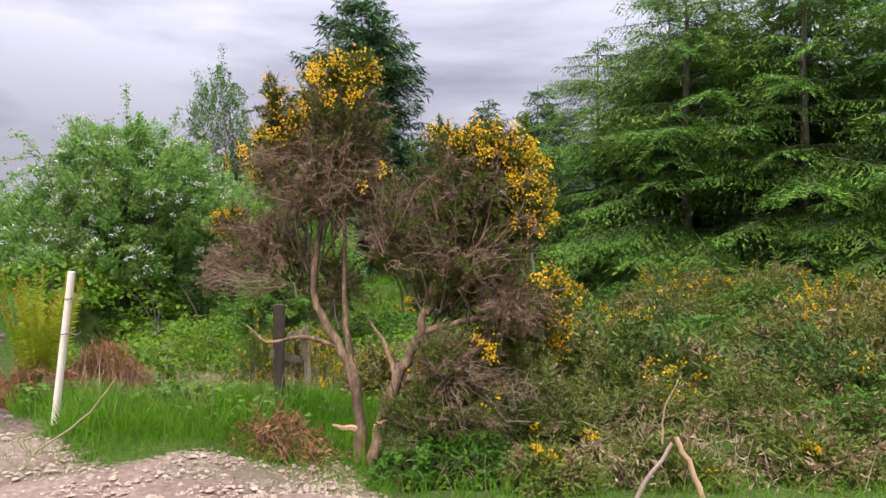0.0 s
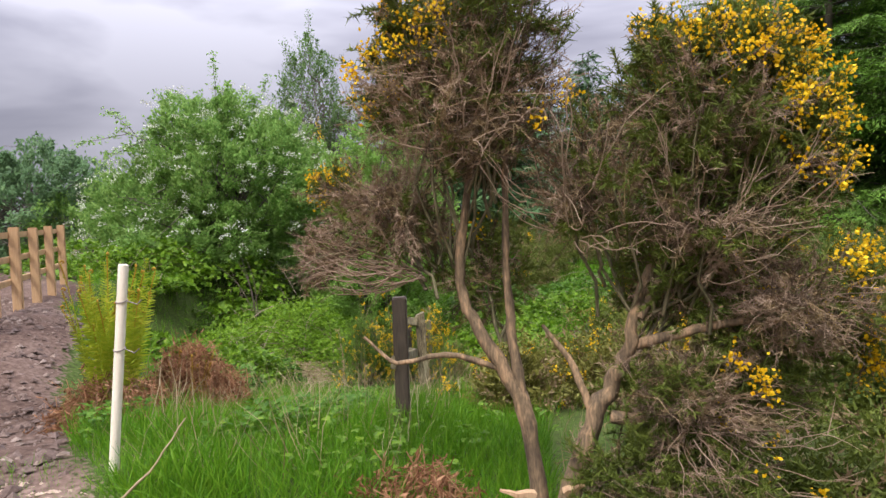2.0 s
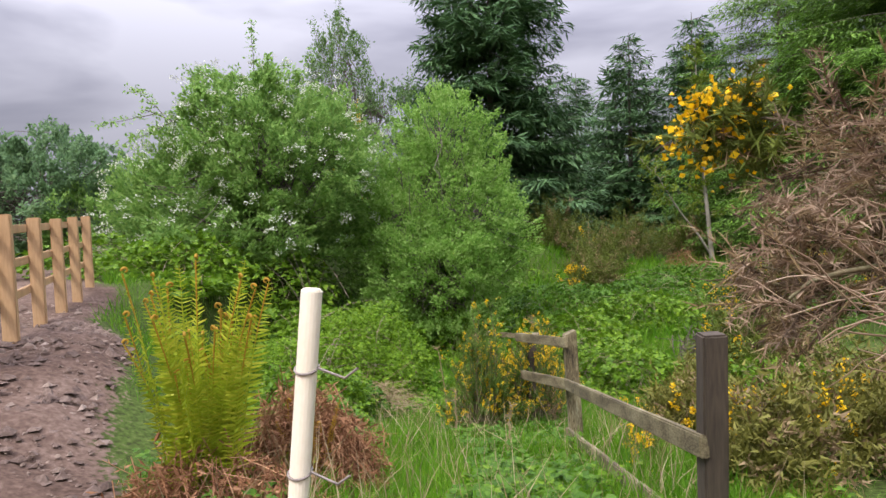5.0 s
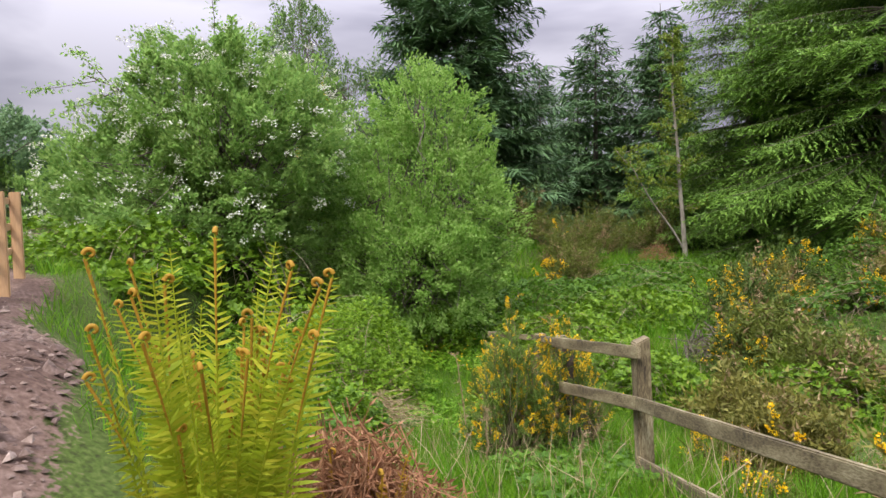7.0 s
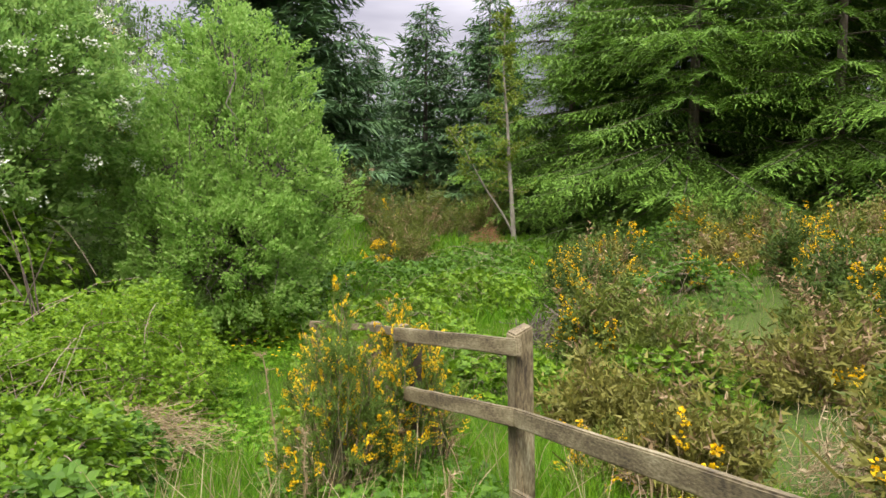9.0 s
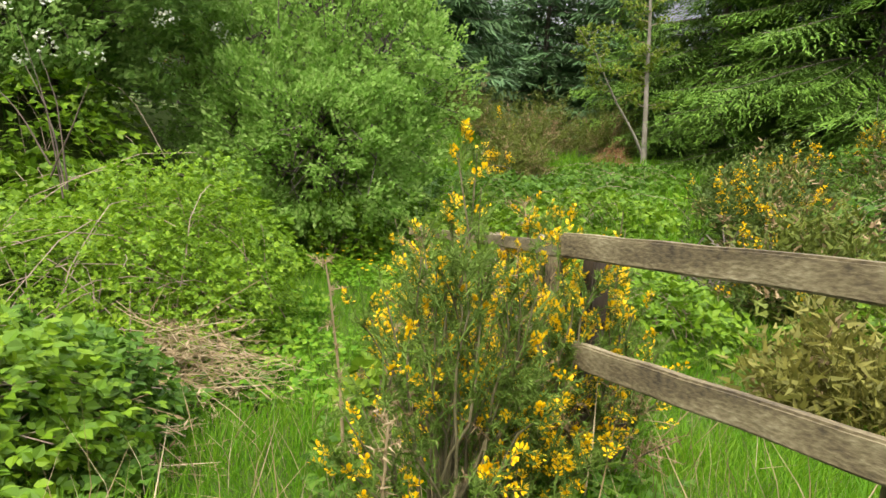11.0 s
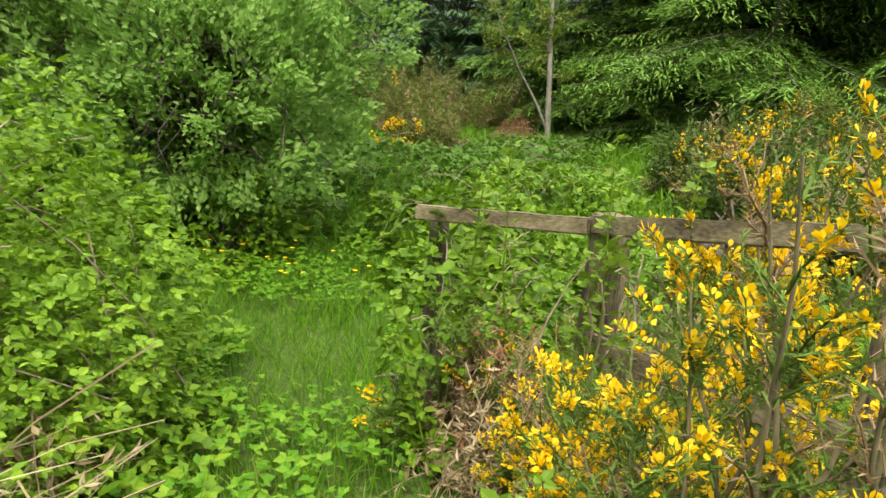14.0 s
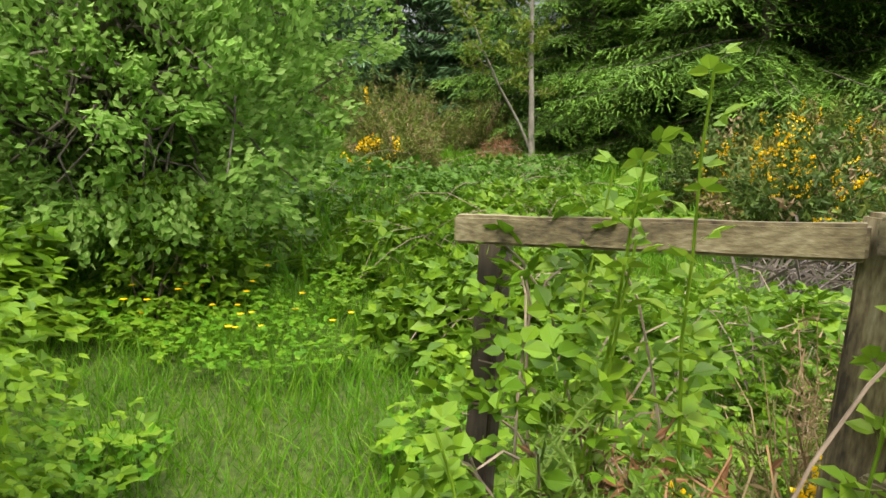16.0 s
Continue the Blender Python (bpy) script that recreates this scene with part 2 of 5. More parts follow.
def ground_material():
    m, n, l, b = material("ground_soil_and_turf")
    at = n.new("ShaderNodeAttribute")
    at.attribute_name = "track"
    tc = n.new("ShaderNodeTexCoord")
    n1 = n.new("ShaderNodeTexNoise")
    n1.inputs["Scale"].default_value = 1.3
    n1.inputs["Detail"].default_value = 8
    n2 = n.new("ShaderNodeTexNoise")
    n2.inputs["Scale"].default_value = 22
    n2.inputs["Detail"].default_value = 6
    vo = n.new("ShaderNodeTexVoronoi")
    vo.inputs["Scale"].default_value = 26
    for q in (n1, n2, vo):
        l.new(tc.outputs["Object"], q.inputs["Vector"])
    # Turf colours darkened to stand for soil and for the shadow beneath the blades.
    turf = ramp_node(n, [(0.3, (0.030, 0.036, 0.012)), (0.5, (0.050, 0.080, 0.016)), (0.7, (0.085, 0.110, 0.030))])
    l.new(n2.outputs["Fac"], turf.inputs["Fac"])
    mud = ramp_node(n, [(0.3, (0.11, 0.072, 0.05)), (0.5, (0.20, 0.143, 0.105)), (0.72, (0.33, 0.255, 0.19))])
    ad = n.new("ShaderNodeMix")
    ad.inputs[0].default_value = 0.5
    l.new(n1.outputs["Fac"], ad.inputs[2])
    l.new(n2.outputs["Fac"], ad.inputs[3])
    l.new(ad.outputs[0], mud.inputs["Fac"])
    wet = n.new("ShaderNodeAttribute")
    wet.attribute_name = "churned"
    soil = ramp_node(n, [(0.32, (0.045, 0.028, 0.020)), (0.5, (0.105, 0.070, 0.052)), (0.7, (0.20, 0.145, 0.112))])
    l.new(ad.outputs[0], soil.inputs["Fac"])
    way = n.new("ShaderNodeMix")
    way.data_type = "RGBA"
    l.new(wet.outputs["Fac"], way.inputs[0])
    l.new(mud.outputs["Color"], way.inputs[6])
    l.new(soil.outputs["Color"], way.inputs[7])
    mx = n.new("ShaderNodeMix")
    mx.data_type = "RGBA"
    edge = n.new("ShaderNodeMath")
    edge.operation = "MULTIPLY_ADD"
    edge.inputs[1].default_value = 1.6
    l.new(n2.outputs["Fac"], edge.inputs[0])
    l.new(at.outputs["Fac"], edge.inputs[2])
    step = n.new("ShaderNodeMapRange")
    step.inputs["From Min"].default_value = 1.2
    step.inputs["From Max"].default_value = 1.4
    l.new(edge.outputs[0], step.inputs["Value"])
    l.new(step.outputs[0], mx.inputs[0])
    l.new(turf.outputs["Color"], mx.inputs[6])
    l.new(way.outputs[2], mx.inputs[7])
    l.new(mx.outputs[2], b.inputs["Base Color"])
    b.inputs["Roughness"].default_value = 0.95
    b.inputs["Specular IOR Level"].default_value = 0.08
    bp = n.new("ShaderNodeBump")
    bp.inputs["Strength"].default_value = 0.7
    bp.inputs["Distance"].default_value = 0.02
    l.new(n2.outputs["Fac"], bp.inputs["Height"])
    l.new(bp.outputs[0], b.inputs["Normal"])
    return m


M_GROUND = ground_material()

# ---- mesh tools ----
rng = np.random.default_rng(7)


def raw_mesh(name, verts, tris, mat, smooth=False):
    verts, tris = np.asarray(verts, np.float32), np.asarray(tris, np.int32)
    k = tris.shape[1]
    me = bpy.data.meshes.new(name)
    me.vertices.add(len(verts))
    me.vertices.foreach_set("co", verts.ravel())
    me.loops.add(tris.size)
    me.loops.foreach_set("vertex_index", tris.ravel())
    me.polygons.add(len(tris))
    me.polygons.foreach_set("loop_start", np.arange(0, tris.size, k, dtype=np.int32))
    me.polygons.foreach_set("use_smooth", np.full(len(tris), smooth))
    me.materials.append(mat)
    me.update(calc_edges=True)
    return me


def part_of(name, me, parent, label=""):
    ob = new(name, me)
    ob.parent = parent
    if label:
        tagged(ob, label)
    return ob


def thing(name, at, label, category, group="", kind=""):
    ob = new(name)
    ob.location = at
    return tagged(ob, label, category, group, kind)


def unit(v):
    return v / np.maximum(np.linalg.norm(v, axis=-1, keepdims=True), 1e-9)


def scatter(points, along, normal, size, template):
    """Copies of one small leaf shape, joined: vertices and triangles."""
    tv, tf = template
    y = unit(along)
    x = unit(np.cross(y, normal))
    z = np.cross(x, y)
    s = np.asarray(size).reshape(-1, 1, 1)
    v = points[:, None] + s * (tv[None, :, 0:1] * x[:, None] + tv[None, :, 1:2] * y[:, None] + tv[None, :, 2:3] * z[:, None])
    f = tf[None] + (np.arange(len(points)) * len(tv))[:, None, None]
    return v.reshape(-1, 3), f.reshape(-1, 3)


def merged(*sets):
    vs, fs, k = [], [], 0
    for v, f in sets:
        vs.append(v)
        fs.append(f + k)
        k += len(v)
    return np.concatenate(vs), np.concatenate(fs)


def shape(v, f):
    return np.array(v, float), np.array(f, int)


LEAF = shape([(0, 0, 0), (-0.27, 0.45, 0.05), (0, 1, -0.08), (0.27, 0.45, 0.05)], [(0, 3, 2), (0, 2, 1)])
OVAL = shape([(-0.05, 0, 0), (-0.3, 0.55, 0.06), (0.04, 1, -0.1), (0.34, 0.45, 0.05)], [(0, 3, 2), (0, 2, 1)])
NARROW = shape([(0, 0, 0), (-0.13, 0.45, 0.03), (0, 1, -0.06), (0.13, 0.45, 0.03)], [(0, 3, 2), (0, 2, 1)])
BROAD = shape([(0, 0, 0), (0.3, 0.22, 0.07), (0.36, 0.55, 0.07), (0, 1, -0.1), (-0.36, 0.55, 0.07), (-0.3, 0.22, 0.07)], [(0, 1, 2), (0, 2, 3), (0, 3, 4), (0, 4, 5)])
FINE = shape([(-0.05, 0, 0), (0.05, 0, 0), (0, 1, 0)], [(0, 1, 2)])
SPINE1 = shape([(-0.085, 0, 0), (0.085, 0, 0), (0, 1, 0)], [(0, 1, 2)])
SPRIG = shape([(-0.16, 0, 0), (0.16, 0.05, 0), (0.02, 1, 0.05)], [(0, 1, 2)])
NEEDLE = shape([(-0.11, 0, 0), (0.11, 0.1, 0), (0.0, 1, -0.12)], [(0, 1, 2)])
TUFT = shape([(0, -0.1, 0), (0.095, 0.4, -0.05), (0, 1, -0.14), (-0.095, 0.4, -0.05)], [(0, 1, 2), (0, 2, 3)])
BLADE = shape([(-0.012, 0, 0), (0.012, 0, 0), (0.010, 0.55, 0.06), (-0.010, 0.55, 0.06), (0, 1, 0.28)], [(0, 1, 2), (0, 2, 3), (3, 2, 4)])
PETAL = shape([(0, 0, 0), (-0.42, 0.5, 0.12), (0, 1, 0.3), (0.42, 0.5, 0.12), (0, 0.75, -0.3)], [(0, 3, 2), (0, 2, 1), (0, 1, 4), (0, 4, 3)])


PEA = shape([(0, 0, 0), (-0.26, 0.5, 0.10), (-0.3, 0.78, 0.2), (0, 1.0, 0.3), (0.3, 0.78, 0.2), (0.26, 0.5, 0.10), (0, 0.75, -0.32), (-0.13, 0.45, -0.18), (0.13, 0.45, -0.18)], [(0, 2, 1), (0, 3, 2), (0, 4, 3), (0, 5, 4), (0, 7, 6), (0, 6, 8), (7, 8, 6)])


def trifoliate():
    v, f, k = [], [], 0
    for turn, off, s in ((0, (0, 0.42), 0.62), (1.25, (0.04, 0.34), 0.52), (-1.25, (-0.04, 0.34), 0.52)):
        c, si = math.cos(turn), math.sin(turn)
        for x, y, z in BROAD[0]:
            v.append((off[0] + s * (c * x + si * y), off[1] + s * (-si * x + c * y), s * z - 0.1 * s * y * y))
        f += [tuple(i + k for i in t) for t in BROAD[1]]
        k += 6
    v += [(-0.01, 0, -0.02), (0.01, 0, -0.02), (0, 0.42, 0)]
    f.append((k, k + 1, k + 2))
    return shape(v, f)


TRIFOLIATE = trifoliate()


def three_leaves():
    v, f = [], []
    for k, (turn, s) in enumerate(((0, 1.0), (1.2, 0.8), (-1.2, 0.8))):
        c, si = math.cos(turn), math.sin(turn)
        for x, y, z in LEAF[0] * np.array([1.3, 1, 1]):
            v.append((s * (c * x + si * y), 0.15 + s * (-si * x + c * y), s * z))
        f += [tuple(i + 4 * k for i in t) for t in LEAF[1]]
    return shape(v, f)


THREE = three_leaves()


def random_dirs(n):
    return unit(rng.normal(size=(n, 3)))


def tubes(lines, sides=4):
    """Tapered tubes along polylines: each line a list of (point, radius)."""
    vs, fs, k = [], [], 0
    ang = np.arange(sides) * 2 * np.pi / sides
    for pts, rad in lines:
        pts = np.asarray(pts, float)
        d = np.gradient(pts, axis=0)
        d = unit(d)
        ref = np.eye(3)[np.argmin(np.abs(d).max(axis=0))][None]
        a = unit(np.cross(d, ref))
        b = np.cross(d, a)
        ring = pts[:, None] + np.asarray(rad)[:, None, None] * (np.cos(ang)[None, :, None] * a[:, None] + np.sin(ang)[None, :, None] * b[:, None])
        n = len(pts)
        vs.append(ring.reshape(-1, 3))
        idx = np.arange(n * sides).reshape(n, sides) + k
        p, q = idx[:-1], idx[1:]
        p2, q2 = np.roll(p, -1, 1), np.roll(q, -1, 1)
        fs.append(np.stack([p, p2, q2], -1).reshape(-1, 3))
        fs.append(np.stack([p, q2, q], -1).reshape(-1, 3))
        k += n * sides
    return np.concatenate(vs), np.concatenate(fs)


def wander(a, b, n=6, bend=0.1, sag=0.0):
    """A crooked line from a to b."""
    a, b = np.asarray(a, float), np.asarray(b, float)
    t = np.linspace(0, 1, n)[:, None]
    length = np.linalg.norm(b - a)
    off = np.cumsum(rng.normal(size=(n, 3)), 0) * bend * length / n
    off -= t * off[-1]
    p = a + (b - a) * t + off
    p[:, 2] += sag * length * (t[:, 0] * (1 - t[:, 0])) * 4
    return p


def limb(a, b, r0, r1, n=6, bend=0.1, sag=0.0):
    return wander(a, b, n, bend, sag), np.linspace(r0, r1, n)


# ---- ground ----
PROFILE_Y = [-20, 0, 5.6, 7.2, 8.7, 9.75, 10.8, 12, 13.7, 16, 19, 25, 32, 45, 70, 400]
PROFILE_Z = [0.0, 0.0, -0.02, -0.22, -0.6, -0.85, -1.1, -1.42, -1.8, -1.98, -2.05, -1.7, -1.15, -0.4, 0.5, 6.0]


def smooth(a, b, v):
    t = np.clip((v - a) / (b - a), 0, 1)
    return t * t * (3 - 2 * t)


def ground_z(x, y):
    x, y = np.asarray(x, float), np.asarray(y, float)
    low = np.interp(y, PROFILE_Y, PROFILE_Z)
    axis = np.interp(y, [0, 5, 14, 19, 25, 32, 60], [-2.5, -3.4, -3.9, -4.2, -2.4, 3.2, 6.0])
    side = x - axis
    foot = np.interp(y, [9.0, 13], [0.9, 3.3])
    left = smooth(0, 1, (-foot - side) / 2.5) * (1 - 0.25 * smooth(14, 30, y))
    right = smooth(2.0, 14.0, side) * 0.66
    top = np.maximum(low, 0.05 * smooth(10, 40, y))
    z = low + (top - low) * np.maximum(left, right)
    z = z + smooth(12, 24, y) * smooth(4, 16, side) * 0.15
    z = z + 0.38 * smooth(-4.6, -7.4, x) * smooth(4, 9, y)
    z = z - 0.3 * smooth(-2.0, -0.4, x) * smooth(3.5, 5.2, y) * smooth(9.0, 6.5, y)
    z = z + 0.05 * np.sin(x * 0.9 + 1.3) * np.cos(y * 0.7) * smooth(5, 9, y)
    return z


def on_track(x, y):
    """1 on the gravel and mud, 0 on turf."""
    wob = 0.25 * np.sin(x * 2.1) + 0.18 * np.sin(x * 5.3 + y * 1.7)
    near = smooth(5.15, 4.7, y + wob) * smooth(-0.2, -1.0, x + 0.35 * (y - 4.5) + 0.3 * wob)
    d = (x + 3.58) * 0.80 + (y - 5.5) * 0.60
    far = smooth(0.15, -0.25, d + 0.5 * wob) * smooth(4.0, 5.0, y) * smooth(26, 18, y)
    wide = smooth(-4.6, -5.6, d + wob)
    return np.maximum(near, far * (1 - wide * 0.85))


def build_ground():
    u = np.linspace(-1, 1, 261)
    gx = np.sinh(u * 5.2) / np.sinh(5.2) * 400 - 2.0
    gy = np.sinh(u * 5.2) / np.sinh(5.2) * 400 + 8.0
    xx, yy = np.meshgrid(gx, gy)
    zz = ground_z(xx, yy)
    tr = on_track(xx, yy)
    zz = zz + tr * smooth(5.0, 7.0, yy) * 0.035 * np.sin(xx * 3.7 + 1.5 * np.sin(yy * 2.1)) * np.cos(yy * 4.1 + np.sin(xx * 2.3))
    zz = zz + tr * 0.03 * np.sin(xx * 7.1 + 2 * np.sin(yy * 3.3)) * np.cos(yy * 6.3)
    v = np.stack([xx, yy, zz], -1).reshape(-1, 3)
    n = len(u)
    i = np.arange(n * n).reshape(n, n)
    a, b, c, d = i[:-1, :-1].ravel(), i[:-1, 1:].ravel(), i[1:, 1:].ravel(), i[1:, :-1].ravel()
    me = raw_mesh("ground", v, np.stack([a, b, c, d], -1), M_GROUND, True)
    att = me.attributes.new("track", "FLOAT", "POINT")
    att.data.foreach_set("value", tr.astype(np.float32).ravel())
    churn = me.attributes.new("churned", "FLOAT", "POINT")
    churn.data.foreach_set("value", (smooth(4.6, 6.0, yy - 0.5 * (xx + 3.5)) * np.ones_like(xx)).astype(np.float32).ravel())
    tagged(new("ground", me), "grassy valley ground with a gravel and mud track", "ground", kind="structure")


build_ground()

# ---- fences ----


def bevel_box(size, bevel=0.008, twist=0.0, wear=0.0):
    bm = bmesh.new()
    bmesh.ops.create_cube(bm, size=1.0)
    bmesh.ops.scale(bm, vec=size, verts=bm.verts)
    long = [e for e in bm.edges if e.calc_length() > 0.5 * max(size)]
    bmesh.ops.subdivide_edges(bm, edges=long, cuts=7)
    bmesh.ops.bevel(bm, geom=[e for e in bm.edges if len(e.link_faces) == 2 and e.calc_face_angle(0) > 0.5], offset=bevel, segments=2, affect="EDGES")
    for v in bm.verts:
        v.co += wear * noise.noise_vector(v.co * 6 + Vector((twist, 3, 1)))
    return bm


def solid(name, bm, mat, parent, m, label=""):
    me = bpy.data.meshes.new(name)
    bm.to_mesh(me)
    bm.free()
    me.materials.append(mat)
    ob = part_of(name, me, parent, label)
    ob.matrix_basis = m
    return ob


def post(parent, x, y, top, width, depth, turn, mat, lean=0.0, wear=0.006, bury=0.35, slant=0.0):
    base = float(ground_z(x, y)) - bury
    h = top - base
    bm = bevel_box((width, depth, h), 0.01, x * 3, wear)
    for v in bm.verts:
        if v.co.z > h * 0.45:
            v.co.z += slant * v.co.x / width
    return solid("post", bm, mat, parent, pose(x, y, base + h / 2, 0, lean, turn))


def rail(parent, a, b, height, thick, mat, wear=0.006, sag=0.0):
    a, b = Vector(a), Vector(b)
    d = b - a
    bm = bevel_box((d.length, thick, height), 0.008, a.y, wear)
    m = Matrix.Translation((a + b) / 2) @ d.to_track_quat("X", "Z").to_matrix().to_4x4()
    return solid("rail", bm, mat, parent, m)


def old_fence():
    f = thing("old_fence", (0, 0, 0), "weathered grey wooden post and rail fence, lichen-stained, in long grass", "fence")
    post(f, -1.77, 6.97, 0.90, 0.115, 0.11, 8, M_DARKWOOD, 0)
    post(f, -2.23, 10.62, 0.22, 0.13, 0.12, 10, M_OLDWOOD, -2.5, slant=0.05)
    post(f, -2.70, 11.97, -0.06, 0.10, 0.09, 20, M_DARKWOOD, 0)
    rail(f, (-2.30, 10.5, 0.13), (-2.86, 11.95, -0.09), 0.105, 0.045, M_OLDRAIL)
    rail(f, (-1.82, 6.9, 0.38), (-2.31, 10.5, -0.30), 0.11, 0.045, M_OLDRAIL)
    rail(f, (-2.31, 10.5, -0.30), (-2.84, 11.9, -0.55), 0.11, 0.045, M_OLDRAIL)
    post(f, -2.62, 13.3, -0.30, 0.14, 0.12, 5, M_OLDWOOD, 0)
    post(f, -2.77, 14.66, -0.55, 0.16, 0.13, 20, M_OLDWOOD, 0)
    post(f, -3.38, 15.44, -0.67, 0.09, 0.08, 45, M_DARKWOOD, 0)
    rail(f, (-2.84, 11.95, -0.10), (-2.70, 13.3, -0.37), 0.105, 0.045, M_OLDRAIL)
    rail(f, (-2.70, 13.3, -0.37), (-2.87, 14.64, -0.60), 0.085, 0.05, M_OLDRAIL)
    rail(f, (-2.875, 14.66, -0.61), (-3.53, 15.38, -0.70), 0.08, 0.05, M_OLDRAIL)
    rail(f, (-2.68, 13.2, -0.95), (-2.85, 14.6, -1.15), 0.10, 0.045, M_OLDRAIL)
    rail(f, (-1.84, 6.9, -0.06), (-2.31, 10.5, -0.80), 0.10, 0.045, M_OLDRAIL)


def new_fence():
    f = thing("timber_fence", (0, 0, 0), "new pale brown timber post and rail fence beside the muddy track", "fence")
    a, b = Vector((-6.96, 8.2)), Vector((-9.97, 13.57))
    n = 6
    for i in range(n):
        p = a.lerp(b, i / (n - 1))
        z = float(ground_z(p.x, p.y))
        post(f, p.x, p.y, z + 1.22, 0.13, 0.10, 30, M_NEWWOOD, 0, wear=0.002)
    for h in (0.42, 0.75, 1.10):
        za, zb = float(ground_z(a.x, a.y)), float(ground_z(b.x, b.y))
        rail(f, (a.x - 0.07, a.y - 0.04, za + h), (b.x - 0.07, b.y - 0.04, zb + h), 0.09, 0.04, M_NEWWOOD, 0.002)


old_fence()
new_fence()


def marker_post():
    x, y = -3.33, 5.55
    p = thing("marker_post", (x, y, float(ground_z(x, y))), "cream plastic marker post leaning slightly, with twisted wire round it", "post")
    bm = bmesh.new()
    bmesh.ops.create_cone(bm, cap_ends=True, segments=20, radius1=0.030, radius2=0.030, depth=1.6)
    bmesh.ops.bevel(bm, geom=[e for e in bm.edges if abs(e.calc_face_angle(0)) > 1.0], offset=0.005, segments=2, affect="EDGES")
    ob = solid("tube", bm, M_CREAM, p, pose(0.05, 0, 0.53, 0, 6.5, 0))
    for z in (0.80, 1.10):
        t = np.linspace(0, 2 * np.pi, 15)
        cx = 0.05 + (z - 0.53) * 0.114
        loop = [(cx + 0.034 * math.cos(q), 0.034 * math.sin(q), z + 0.01 * math.sin(q)) for q in t] + [(cx + 0.12, -0.03, z - 0.02), (cx + 0.16, -0.04, z + 0.01)]
        v, fc = tubes([(loop, [0.004] * len(loop))], 5)
        part_of("wire", raw_mesh("wire", v, fc, M_WIRE, True), p, "rusty tying wire")


marker_post()

# ---- broadleaf trees ----


def crown_leaves(clumps, per, spread, size, template, upward=0.5, droop=0.0):
    """Leaves in clumps: clumps is an array of centres, each clump a soft ball of leaves."""
    n = len(clumps) * per
    c = np.repeat(clumps, per, 0)
    off = random_dirs(n) * (rng.uniform(size=(n, 1)) ** 0.45) * 1.75 * spread * np.repeat(rng.uniform(0.6, 1.35, len(clumps)), per)[:, None] * np.array([1, 1, 0.62])
    p = c + off
    out = unit(off + rng.normal(size=(n, 3)) * spread * 0.6)
    nor = unit(out * (1 - upward) + np.array([0, 0, 1.0]) * upward + rng.normal(size=(n, 3)) * 0.35)
    al = unit(np.cross(nor, random_dirs(n)) + out * 0.5 + np.array([0, 0, -droop]))
    return scatter(p, al, nor, size * rng.uniform(0.6, 1.25, n), template)


def twig_leaves(clumps, centre, per, length, size, template, upward=0.4, rise=0.6):
    """Leaves along short shoots that point out of the crown and upwards."""
    k = len(clumps)
    d = unit(unit(clumps - np.asarray(centre)) + np.array([0, 0, rise]) + rng.normal(size=(k, 3)) * 0.45)
    ln = length * rng.uniform(0.5, 1.5, k)
    n = k * per
    D, L = np.repeat(d, per, 0), np.repeat(ln, per)[:, None]
    q = rng.uniform(-0.55, 0.6, (n, 1))
    side = rng.normal(size=(n, 3))
    p = np.repeat(clumps, per, 0) + D * q * L + side * L * (0.24 - 0.2 * q) * 0.75
    out = unit(D * 0.8 + unit(side))
    nor = unit(out * (1 - upward) + np.array([0, 0, 1.0]) * upward + rng.normal(size=(n, 3)) * 0.4)
    al = unit(np.cross(nor, random_dirs(n)) * 0.7 + D)
    return scatter(p, al, nor, size * rng.uniform(0.6, 1.25, n), template)


def blob_shell(centre, radii, n, inner=0.55, rough=0.25, seed=0.0, floor=-1.0):
    """Clump centres in the outer part of a lumpy ellipsoid."""
    d = random_dirs(int(n * 1.6))
    d = d[d[:, 2] > floor][:n]
    lump = np.array([noise.noise(Vector(q) * 1.7 + Vector((seed, seed, 0))) + 0.5 * noise.noise(Vector(q) * 4.1 + Vector((0, seed, 3))) for q in d])
    r = rng.uniform(inner ** 2, 1, len(d)) ** 0.5 * (1 + rough * lump)
    return np.asarray(centre) + d * r[:, None] * np.asarray(radii)


def blossom_spots(lobes, n, seed):
    spots = [blob_shell(q[:3], np.array(q[3:6]) * 1.13, int(n * q[6]) + 1, 0.97, 0.35, seed + i * 5.1, -0.3) for i, q in enumerate(lobes)]
    return np.concatenate(spots)


